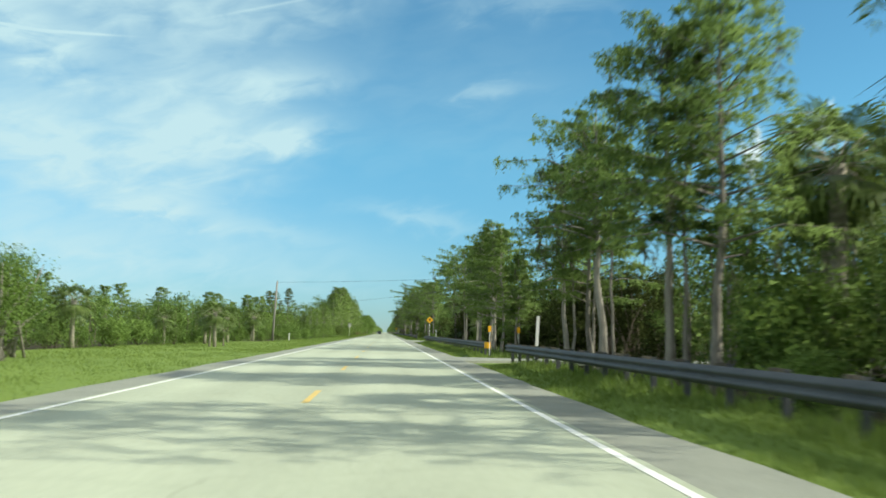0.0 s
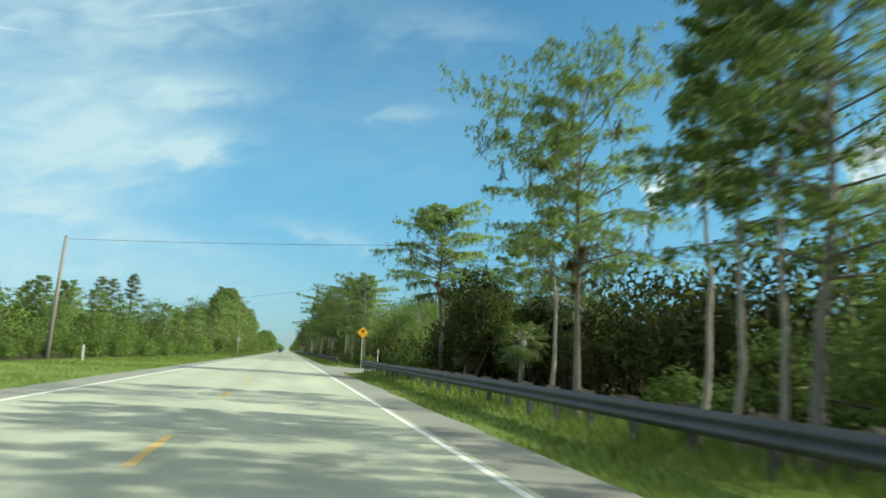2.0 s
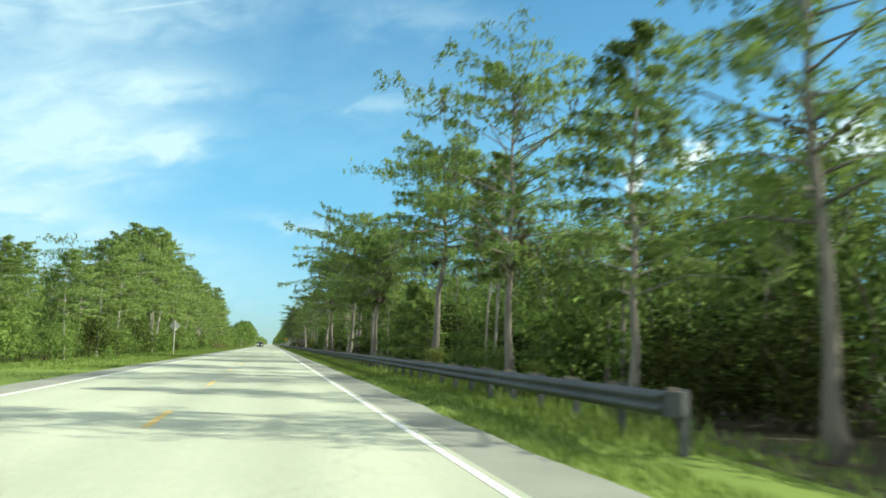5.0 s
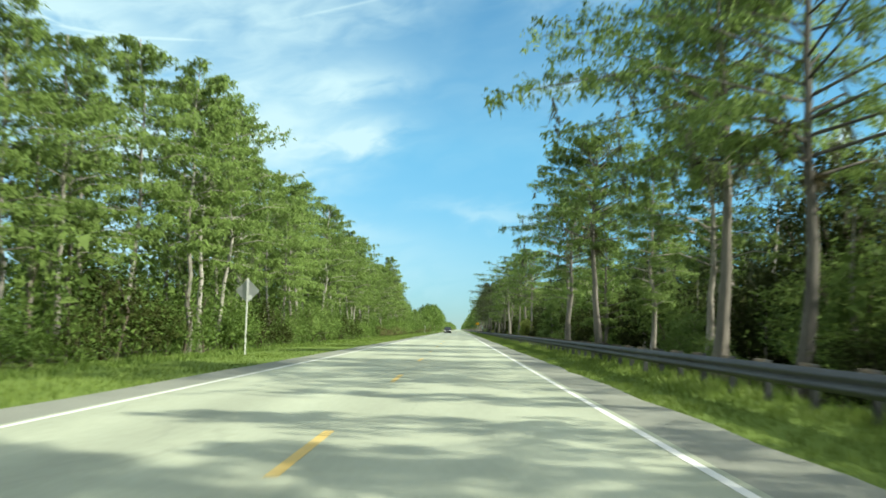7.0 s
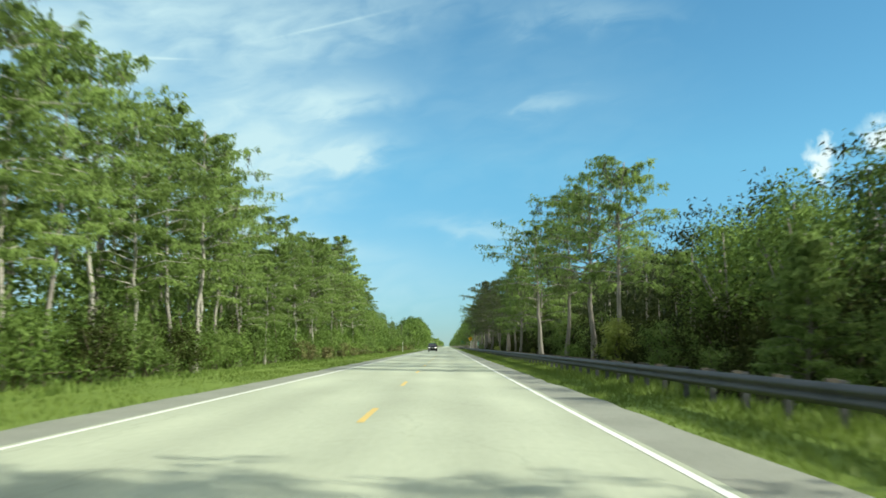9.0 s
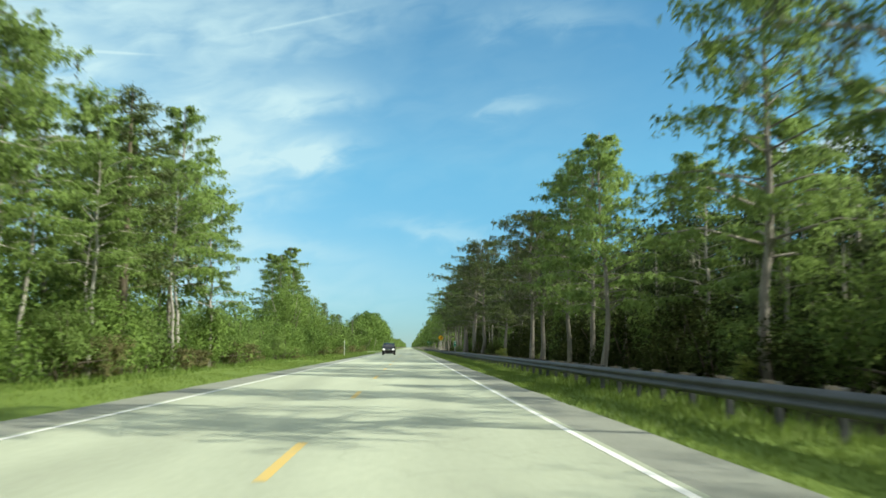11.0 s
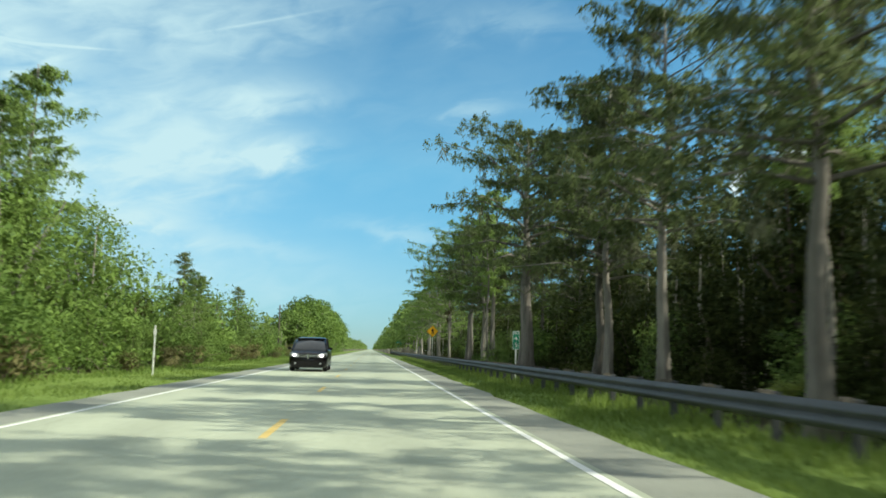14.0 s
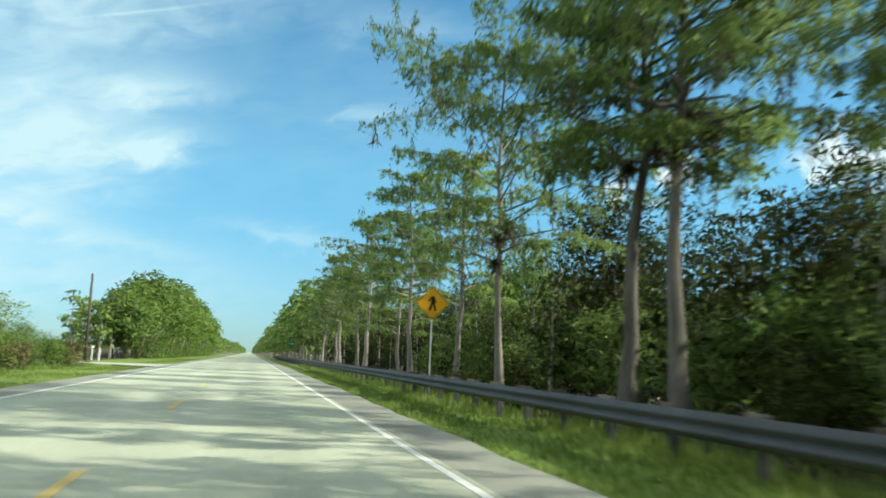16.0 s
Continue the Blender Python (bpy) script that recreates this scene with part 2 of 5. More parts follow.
# yellow-green shrub leaves, paled further to stand in for sun falling on them
M_PALE_LEAF = material("sunlit_pale_feathery_leaves", (0.16, 0.21, 0.04), (0.36, 0.42, 0.11), 0.5, 0.6, fine=2.5, spec=0.15, translucent=0.5, spread=0.4, island=0.35)
M_DRY = material("dry_brown_brush", (0.105, 0.10, 0.042), (0.20, 0.19, 0.085), 0.6, 0.8, fine=3, spec=0.1, translucent=0.3, spread=0.5, island=0.6)
M_PINE = material("pine_needles", (0.06, 0.09, 0.025), (0.17, 0.21, 0.07), 0.5, 0.55, fine=2.5, translucent=0.25, spread=0.4, island=0.35)
M_PALM = material("palm_fronds", (0.05, 0.085, 0.02), (0.17, 0.235, 0.06), 0.6, 0.5, fine=3, translucent=0.25, island=0.6)
M_PALM_TRUNK = material("pale_ringed_palm_trunk", (0.10, 0.09, 0.07), (0.46, 0.42, 0.33), 3.0, 0.9, bump=0.9, bump_scale=10, fine=14, stretch=(1.5, 1.5, 3))
M_MOSS = material("grey_green_moss", (0.06, 0.07, 0.04), (0.16, 0.17, 0.10), 0.8, 0.9, fine=4, translucent=0.25, island=0.6)
M_AIR = material("brown_green_air_plant", (0.04, 0.04, 0.02), (0.14, 0.12, 0.06), 0.9, 0.8, fine=5, translucent=0.2, island=0.6)
M_BARK = material("pale_grey_cypress_bark", (0.06, 0.054, 0.046), (0.42, 0.39, 0.335), 1.6, 0.9, bump=1.0, bump_scale=14, fine=9, stretch=(4, 4, 0.35), spread=0.5)
# lighter copy of the cypress bark, with sun on the slim trunks in its colour
M_LIT_BARK = material("sunlit_slim_trunk_bark", (0.10, 0.092, 0.08), (0.50, 0.475, 0.42), 1.6, 0.9, bump=0.8, bump_scale=14, fine=9, stretch=(4, 4, 0.35), spread=0.5)
M_OLD_BARK = material("grey_furrowed_old_bark", (0.05, 0.045, 0.038), (0.27, 0.25, 0.215), 1.6, 0.9, bump=1.0, bump_scale=14, fine=9, stretch=(4, 4, 0.35), spread=0.5)
M_DARK_BARK = material("brown_bark", (0.06, 0.05, 0.04), (0.20, 0.16, 0.12), 1.5, 0.9, bump=0.9, bump_scale=9, fine=10, stretch=(3, 3, 0.4), spread=0.4)
M_ZINC = material("weathered_galvanised_steel", (0.045, 0.05, 0.053), (0.11, 0.117, 0.122), 0.8, 0.65, 0.2, fine=16)
M_POST_WOOD = material("grey_timber_post", (0.06, 0.055, 0.045), (0.17, 0.155, 0.125), 3, 0.9, bump=0.6, fine=20, stretch=(4, 4, 0.5))
M_PALE_POLE = material("sun_bleached_pole_timber", (0.14, 0.13, 0.115), (0.36, 0.34, 0.30), 2, 0.9, fine=20, stretch=(4, 4, 0.3))
M_POLE = material("grey_pole_timber", (0.035, 0.03, 0.026), (0.11, 0.095, 0.08), 2, 0.9, fine=20, stretch=(4, 4, 0.3))
M_WHITE = material("white_painted_metal", (0.66, 0.66, 0.64), (0.82, 0.82, 0.80), 3, 0.5, fine=30)
M_YELLOW = material("yellow_sign_sheeting", (0.72, 0.36, 0.01), (0.80, 0.42, 0.015), 3, 0.4, fine=30)
M_GREEN_SIGN = material("green_sign_sheeting", (0.0, 0.17, 0.09), (0.005, 0.22, 0.12), 3, 0.4, fine=30)
M_BLACK = material("black_sign_ink", (0.008, 0.008, 0.008), (0.02, 0.02, 0.02), 3, 0.6, fine=30)
M_ALU = material("dull_aluminium", (0.38, 0.39, 0.39), (0.55, 0.56, 0.56), 2, 0.5, 0.6, fine=25)
M_CABLE = material("black_cable", (0.01, 0.01, 0.01), (0.03, 0.03, 0.03), 1, 0.6)
M_CAR = material("near_black_car_paint", (0.006, 0.005, 0.006), (0.010, 0.008, 0.009), 2, 0.2, 0.0, fine=30, spec=0.4)
M_TRIM = material("black_car_plastic", (0.008, 0.008, 0.009), (0.02, 0.02, 0.02), 4, 0.5, fine=40)
M_RUBBER = material("tyre_rubber", (0.012, 0.012, 0.012), (0.03, 0.03, 0.03), 6, 0.85, fine=60)
M_CHROME = material("bright_metal_trim", (0.55, 0.55, 0.56), (0.7, 0.7, 0.7), 4, 0.2, 1.0, fine=40)
M_GLASS = material("dark_car_glass", (0.01, 0.012, 0.012), (0.02, 0.022, 0.022), 1, 0.05, spec=0.8)
M_LAMP = glowing("lit_headlamp", (1.0, 0.97, 0.9), 2.0)


# ---- helpers of this scene ----
def mesh_data(name, verts, faces, mats):
    me = bpy.data.meshes.new(name)
    me.from_pydata([tuple(v) for v in verts], [], [tuple(f) for f in faces])
    for mt in (mats if isinstance(mats, (list, tuple)) else (mats,)):
        me.materials.append(mt)
    me.update()
    return me


def blades(name, t, mat, normals=None):
    """A mesh of loose three-cornered leaves from an (n, 3, 3) array; normals: one a leaf, to shade a spray of leaves as a soft mass."""
    n = len(t)
    if normals is not None:
        flip = np.einsum("ij,ij->i", np.cross(t[:, 1] - t[:, 0], t[:, 2] - t[:, 0]), normals) < 0
        t = np.where(flip[:, None, None], t[:, (0, 2, 1)], t)
    me = bpy.data.meshes.new(name)
    me.vertices.add(3 * n)
    me.vertices.foreach_set("co", np.ascontiguousarray(t, dtype=np.float32).reshape(-1))
    me.loops.add(3 * n)
    me.loops.foreach_set("vertex_index", np.arange(3 * n, dtype=np.int32))
    me.polygons.add(n)
    me.polygons.foreach_set("loop_start", np.arange(0, 3 * n, 3, dtype=np.int32))
    me.materials.append(mat)
    me.update(calc_edges=True)
    if normals is not None:
        at = me.attributes.new("custom_normal", "FLOAT_VECTOR", "POINT")
        at.data.foreach_set("vector", np.repeat(normals.astype(np.float32), 3, axis=0).reshape(-1))
    return me


def outward(v, rng, loose=0.4):
    """Unit directions along v, each a little astray."""
    v = v / (np.linalg.norm(v, axis=1)[:, None] + 1e-6) + rng.normal(0, loose, v.shape)
    return v / (np.linalg.norm(v, axis=1)[:, None] + 1e-6)


def part(name, bm, mat, parent, label=""):
    """Links a bmesh, or a finished mesh, as one object under a thing or part."""
    if isinstance(bm, bmesh.types.BMesh):
        me = bpy.data.meshes.new(name)
        bm.to_mesh(me)
        bm.free()
        me.materials.append(mat)
    else:
        me = bm
    ob = new(name, me)
    ob.parent = parent
    if label:
        ob["label"] = label
    return ob


def box(bm, x0, x1, y0, y1, z0, z1, bevel=0.0):
    r = bmesh.ops.create_cube(bm, size=1.0, matrix=Matrix.Translation(((x0 + x1) / 2, (y0 + y1) / 2, (z0 + z1) / 2))
                              @ Matrix.Diagonal((x1 - x0, y1 - y0, z1 - z0, 1)))
    if bevel:
        edges = {e for v in r["verts"] for e in v.link_edges}
        bmesh.ops.bevel(bm, geom=list(edges), offset=bevel, segments=2, affect="EDGES")
    return bm


def tube(points, radii, sides=8):
    """Verts and faces of a bent, tapered tube."""
    pts = [Vector(p) for p in points]
    vs, fs = [], []
    for i, p in enumerate(pts):
        d = (pts[min(i + 1, len(pts) - 1)] - pts[max(i - 1, 0)]).normalized()
        u = d.orthogonal().normalized() if abs(d.z) < 0.9 else Vector((1, 0, 0)).cross(d).normalized()
        v = d.cross(u)
        for k in range(sides):
            a = 2 * math.pi * k / sides
            vs.append(p + (u * math.cos(a) + v * math.sin(a)) * radii[i])
    for i in range(len(pts) - 1):
        for k in range(sides):
            k2 = (k + 1) % sides
            fs.append((i * sides + k, i * sides + k2, (i + 1) * sides + k2, (i + 1) * sides + k))
    fs.append(tuple(reversed(range(sides))))
    fs.append(tuple(range((len(pts) - 1) * sides, len(pts) * sides)))
    return vs, fs


def join_tubes(list_of):
    vs, fs = [], []
    for v, f in list_of:
        o = len(vs)
        vs += v
        fs += [tuple(i + o for i in q) for q in f]
    return vs, fs


def smooth(me):
    me.polygons.foreach_set("use_smooth", [True] * len(me.polygons))
    return me


def leaves(centres, length, width, droop, rng):
    """Leaf blades at the centres, three corners each: droop 1 hangs straight down, 0 lies anyhow."""
    n = len(centres)
    d = rng.normal(size=(n, 3))
    d[:, 2] = d[:, 2] * (1 - droop) - droop * 1.6
    d /= np.linalg.norm(d, axis=1)[:, None] + 1e-9
    s = np.cross(d, rng.normal(size=(n, 3)))
    s /= np.linalg.norm(s, axis=1)[:, None] + 1e-9
    ln = (length * rng.uniform(0.6, 1.4, n))[:, None]
    wd = (width * rng.uniform(0.6, 1.4, n))[:, None]
    c = np.asarray(centres)
    return np.stack((c - s * wd * 0.5, c + s * wd * 0.5, c + d * ln), axis=1)


def tube_tris(points, radii, sides=5):
    """The same tube as a plain array of triangles."""
    vs, fs = tube(points, radii, sides)
    t = [(f[0], f[i], f[i + 1]) for f in fs for i in range(1, len(f) - 1)]
    return np.array(vs)[np.array(t)]


# ---- trees ----
def Empty(name):
    ob = new(name)
    ob.empty_display_size = 0.5
    return ob


def cypress(seed, h=11.0, first=0.34, reach=2.4, branches=42, twigs=8, per=36, leaf=0.18, lean=0.0, sparse=0.0, moss=0, cone=0.5, thick=1.0, air=0, needles=None, bark=None):
    """A bald cypress: straight pale trunk with a swollen foot, level limbs, and feathery sprays that droop from them.
    cone: 1 for a pointed young tree, 0 for a broad flat top."""
    rng = np.random.default_rng(seed)
    top = Empty("cypress_tree")
    k = 12
    zs = np.linspace(0, h, k)
    wob = np.cumsum(rng.normal(0, 0.07, (k, 2)), axis=0) + np.outer(zs * lean, (1, 0.3))
    spine = [Vector((wob[i, 0] - wob[0, 0], wob[i, 1] - wob[0, 1], zs[i] - (0.3 if i == 0 else 0))) for i in range(k)]
    r0 = 0.0155 * h * thick
    rad = [r0 * (1 - 0.85 * z / h) * (1 + 0.7 * math.exp(-z * 1.5)) for z in zs]
    bole, skin = tube(spine, rad, 16)
    lobes, turn = int(rng.integers(4, 7)), rng.uniform(0, 6)
    bole = [Vector(v) for v in bole]
    for v in bole:
        # fluted, flaring foot
        ax = np.array([np.interp(v.z, zs, wob[:, j] - wob[0, j]) for j in (0, 1)])
        a = math.atan2(v.y - ax[1], v.x - ax[0])
        f = 1 + (0.30 * math.exp(-max(v.z, 0) * 1.1) + 0.06) * math.cos(lobes * a + turn) + rng.normal(0, 0.025)
        v.x, v.y = ax[0] + (v.x - ax[0]) * f, ax[1] + (v.y - ax[1]) * f
    tubes = [(bole, skin)]
    sprays, faces, hangs, nests = [], [], [], []
    for b in range(branches):
        f = first + (0.99 - first) * (b + rng.uniform(0, 1)) / branches
        if rng.uniform() < sparse:
            continue
        z = f * h
        i = min(int(z / h * (k - 1)), k - 2)
        base = spine[i].lerp(spine[i + 1], z / h * (k - 1) - i)
        g = (f - first) / (1 - first)
        tall = (1.05 - g) ** 0.8
        broad = (0.6 + 0.6 * math.sin(math.pi * min(1.0, g * 0.8 + 0.1))) * (1 - 0.6 * g ** 5)
        ln = reach * (cone * tall + (1 - cone) * broad) * rng.uniform(0.4, 1.2) + 0.2
        a = b * 2.4 + rng.uniform(-0.7, 0.7)
        up = 0.12 + 0.5 * g + rng.uniform(-0.12, 0.2)
        d = Vector((math.cos(a), math.sin(a), up)).normalized()
        side = d.cross(Vector((0, 0, 1))).normalized()
        p1 = base + d * ln * 0.5 + Vector((0, 0, 0.04 * ln))
        p2 = base + d * ln + side * rng.normal(0, 0.12) + Vector((0, 0, -0.12 * ln))
        rb = max(0.012, r0 * 0.32 * (1 - g * 0.65))
        tubes.append(tube([base, p1, p2], [rb, rb * 0.6, rb * 0.2], 5))
        for s in range(twigs):
            t = 0.25 + 0.77 * (s + rng.uniform(0, 1)) / twigs
            c = base.lerp(p1, t * 2) if t < 0.5 else p1.lerp(p2, t * 2 - 1)
            tl = (0.25 + 0.28 * ln * (1.15 - 0.6 * t)) * rng.uniform(0.5, 1.2)
            td = (side * (1 if s % 2 else -1) * rng.uniform(0.5, 1.0) + d * rng.uniform(0.3, 0.9)).normalized()
            pad = per * 3 // 5
            u = rng.uniform(0, 1, pad)
            pts = np.array(c) + np.outer(u * tl, np.array(td))
            pts[:, 2] -= 0.3 * u * u * tl + rng.uniform(0, 0.12, pad)
            pts += rng.normal(0, 0.06, (pad, 3)) * (1, 1, 0.5)
            # tassels that hang from the twig
            tails = []
            for q in range(2):
                root = np.array(c) + np.array(td) * tl * rng.uniform(0.3, 1.05)
                count = (per - pad) // 2 + q * ((per - pad) % 2)
                fall = rng.uniform(0, 1, count) * (0.18 + 0.34 * rng.uniform(0.3, 1.2) * min(1.0, 0.5 + 0.25 * ln))
                tails.append(root + np.column_stack((rng.normal(0, 0.04, (count, 2)), -fall - 0.03)))
            pts = np.concatenate([pts, *tails])
            sprays.append(pts)
            faces.append(np.array(td) * 0.5 + np.array((pts[:, 0] - base.x, pts[:, 1] - base.y, np.full(per, 0.75))).T * (0.45, 0.45, 1))
        if moss and rng.uniform() < 0.5:
            for s in range(moss):
                c = np.array(base.lerp(p2, rng.uniform(0.2, 1)))
                hangs.append(c + np.column_stack((rng.normal(0, 0.05, (16, 2)), -rng.uniform(0, 0.75, 16))))
        if air and b < air * 3 and b % 3 == 0:
            c = np.array(base.lerp(p2, rng.uniform(0.0, 0.3)))
            nests.append((c, 0.42 * rng.uniform(0.7, 1.3)))
    part("trunk", smooth(mesh_data("trunk", *join_tubes(tubes), bark or M_BARK)), None, top)
    part("crown", blades("crown", leaves(np.concatenate(sprays), leaf, leaf * 0.32, 0.6, rng), needles or M_CYPRESS, outward(np.concatenate(faces), rng)), None, top)
    if hangs:
        ob = part("hanging_moss", blades("hanging_moss", leaves(np.concatenate(hangs), 0.35, 0.05, 0.9, rng), M_MOSS), None, top, "grey strands of hanging moss")
        ob["kind"] = "stuff"
    for c, size in nests:
        out = rng.normal(size=(150, 3))
        out /= np.linalg.norm(out, axis=1)[:, None]
        s = np.cross(out, rng.normal(size=(150, 3)))
        s /= np.linalg.norm(s, axis=1)[:, None]
        tip = c + out * size * rng.uniform(0.6, 1.3, (150, 1)) - (0, 0, 0.12)
        part("air_plant", blades("air_plant", np.stack((c - s * 0.025, c + s * 0.025, tip), axis=1), M_AIR), None, top, "brown spiky air plant on the limb")
    return top


def bushy(name, seed, h, w, leaf, count, mat, stems=6, clumps=26, bark=None, base=0.05, top_heavy=0.5, droop=0.2, narrow=0.55):
    """A shrub or broad-leaved tree: several stems, and clumps of leaves with gaps between them."""
    rng = np.random.default_rng(seed)
    top = Empty(name)
    tubes, pts, faces = [], [], []
    per = count // clumps
    for c in range(clumps):
        a, g = rng.uniform(0, 2 * math.pi), rng.uniform(base, 1) ** (1 - top_heavy * 0.6)
        rr = w * (0.2 + 0.8 * math.sqrt(rng.uniform())) * math.sqrt(max(0.05, 1 - (g * 0.95) ** 2.6)) * rng.uniform(0.75, 1.2)
        p = np.array((rr * math.cos(a), rr * math.sin(a), h * (0.08 + 0.84 * g * rng.uniform(0.85, 1.12))))
        size = rng.uniform(0.14, 0.24) * (w + h * 0.4)
        shell = rng.normal(size=(per, 3))
        shell /= np.linalg.norm(shell, axis=1)[:, None]
        pts.append(p + shell * (size * rng.uniform(0.35, 1.0, (per, 1)) ** 0.8) * (1, 1, 0.7))
        faces.append(shell * 0.7 + (p[0] / w * 0.6, p[1] / w * 0.6, 0.4))
        if c < stems:
            foot = Vector((rng.normal(0, w * 0.12), rng.normal(0, w * 0.12), -0.1))
            end = Vector(p)
            r0 = 0.012 * h + 0.008
            tubes.append(tube([foot, foot.lerp(end, 0.5) + Vector((rng.normal(0, 0.12), rng.normal(0, 0.12), 0.1 * h)), end],
                              [r0, r0 * 0.7, r0 * 0.25], 5))
    part("branching_stem", smooth(mesh_data("branching_stem", *join_tubes(tubes), bark or M_DARK_BARK)), None, top)
    # shaded leaves deep inside the crown close the view through it
    n = count // 6
    core = rng.normal(size=(n, 3))
    core *= (rng.uniform(0, 1, n) ** 0.4 / np.linalg.norm(core, axis=1))[:, None]
    core = core * (w * 0.55, w * 0.55, h * 0.34) + (0, 0, h * (0.42 + base * 0.3))
    t = np.concatenate((leaves(np.concatenate(pts), leaf, leaf * narrow, droop, rng), leaves(core, leaf * 1.7, leaf * 0.9, droop, rng)))
    f = np.concatenate((np.concatenate(faces), core * (1, 1, 0) + (0, 0, 0.3)))
    part("crown", blades("crown", t, mat, outward(f, rng)), None, top)
    return top


def pine(seed, h=12.0):
    """A slender pine: level, well-spaced limbs with needle tufts."""
    rng = np.random.default_rng(seed)
    top = Empty("pine_tree")
    tubes = [tube([(0, 0, -0.2), (rng.normal(0, .1), rng.normal(0, .1), h * 0.5), (0, 0, h)], [0.16, 0.11, 0.03], 8)]
    pts = []
    n = 36
    for b in range(n):
        g = (b + rng.uniform(0, 1)) / n
        z = h * (0.25 + 0.74 * g)
        ln = (2.9 * (1 - g) ** 0.8 + 0.2) * rng.uniform(0.3, 1.2)
        a = b * 2.4 + rng.uniform(-.5, .5)
        end = Vector((math.cos(a) * ln, math.sin(a) * ln, z + 0.25 * ln))
        tubes.append(tube([(0, 0, z), end], [0.03, 0.01], 4))
        for s in range(5):
            c = np.array(Vector((0, 0, z)).lerp(end, 0.45 + 0.6 * (s + rng.uniform(0, 1)) / 5))
            pts.append(c + rng.normal(0, 0.17, (30, 3)) * (1, 1, 0.6))
    part("trunk", smooth(mesh_data("trunk", *join_tubes(tubes), M_DARK_BARK)), None, top)
    part("crown", blades("crown", leaves(np.concatenate(pts), 0.26, 0.06, 0.05, rng), M_PINE), None, top)
    return top


def palm(seed, h=4.5, fronds=30, reach=1.5):
    """A cabbage palm: rough trunk and a round head of fan leaves, the lower ones hanging."""
    rng = np.random.default_rng(seed)
    top = Empty("cabbage_palm")
    tubes = [tube([(0, 0, -0.2), (0.1, 0.05, h * 0.5), (0.16, 0.0, h)], [0.19, 0.16, 0.17], 9)]
    head = Vector((0.16, 0, h))
    q = []
    for i in range(fronds):
        a = i * 2.4
        up = 1.2 - 2.3 * (i / fronds) + rng.uniform(-.1, .1)
        d = Vector((math.cos(a), math.sin(a), up)).normalized()
        end = head + d * reach * 0.6
        tubes.append(tube([head, end], [0.02, 0.012], 4))
        side = d.cross(Vector((0, 0, 1))).normalized()
        nrm = side.cross(d).normalized()
        for j in range(19):
            ang = radians(-105 + 210 * j / 18)
            ld = (d * math.cos(ang) + side * math.sin(ang) - nrm * 0.15 * abs(math.sin(ang))).normalized()
            ln = reach * (0.75 - 0.22 * abs(ang) / 1.75) * rng.uniform(0.85, 1.1)
            tip = end + ld * ln + Vector((0, 0, -0.32 * ln))
            mid = end + ld * ln * 0.5
            wv = ld.cross(nrm).normalized() * 0.04
            q.append((tuple(end), tuple(mid + wv), tuple(mid - wv)))
            q.append((tuple(mid + wv), tuple(tip), tuple(mid - wv)))
    part("trunk", smooth(mesh_data("trunk", *join_tubes(tubes), M_PALM_TRUNK)), None, top)
    part("crown", blades("crown", np.array(q), M_PALM), None, top)
    return top


def rough_tree(seed, h, w, clumps, per, leaf, low=0.2, flat=0.35, core=0):
    """Leaf and trunk triangles of one tree of the joined woods."""
    rng = np.random.default_rng(seed)
    pts, faces = [], []
    for c in range(clumps):
        g = rng.uniform(low, 1)
        a = rng.uniform(0, 6.283)
        rr = w * rng.uniform(0.15, 1.0) * math.sqrt(max(0.05, 1 - (g * 0.96) ** 2.2))
        s = rng.uniform(0.35, 0.75)
        off = np.clip(rng.normal(0, 1, (per, 3)), -1.5, 1.5)
        pts.append(np.array((rr * math.cos(a), rr * math.sin(a), h * g)) + off * (s, s, s * flat))
        faces.append(off * 0.5 + (rr / w * math.cos(a), rr / w * math.sin(a), 0.4))
    crown = leaves(np.concatenate(pts), leaf, leaf * 0.42, 0.5, rng)
    if core:
        mid = np.clip(rng.normal(0, 0.4, (core, 3)), -0.6, 0.6) * (w, w, 0)
        mid[:, 2] = h * rng.uniform(max(0.1, low - 0.1), 0.62, core)
        crown = np.concatenate((crown, leaves(mid, 0.055 * h, 0.036 * h, 0.4, rng)))
        faces.append(mid * (1, 1, 0) + (0, 0, 0.4))
    crown = crown, outward(np.concatenate(faces), rng)
    r0 = 0.014 * h
    trunk = tube_tris([(0, 0, -0.3), (rng.normal(0, .15), rng.normal(0, .15), h * 0.5), (0, 0, h * 0.8)], [r0 * 1.3, r0 * 0.7, 0.02], 5)
    return crown, (trunk, outward(np.cross(trunk[:, 1] - trunk[:, 0], trunk[:, 2] - trunk[:, 0]), rng, 0.0))


def woods(name, label, category, spots, kinds, mats):
    """Many trees or bushes too deep in the woods to be told apart, joined in one object."""
    tris, idx, facing = [], [], []
    rr = random.Random(len(spots))
    for x, y, z, size in spots:
        for part_i, (arr, nrm) in enumerate(rr.choice(kinds)):
            t = rr.uniform(0, 6.283)
            rot = np.array(((math.cos(t), math.sin(t), 0), (-math.sin(t), math.cos(t), 0), (0, 0, 1)))
            tris.append((arr * size) @ rot + (x, y, z))
            facing.append(nrm @ rot)
            idx.append(np.full(len(arr), part_i, dtype=np.int32))
    me = blades(name, np.concatenate(tris), mats[0], np.concatenate(facing))
    for mt in mats[1:]:
        me.materials.append(mt)
    me.polygons.foreach_set("material_index", np.concatenate(idx))
    return tagged(new(name, me), label, category, kind="stuff")


placed = random.Random(7)


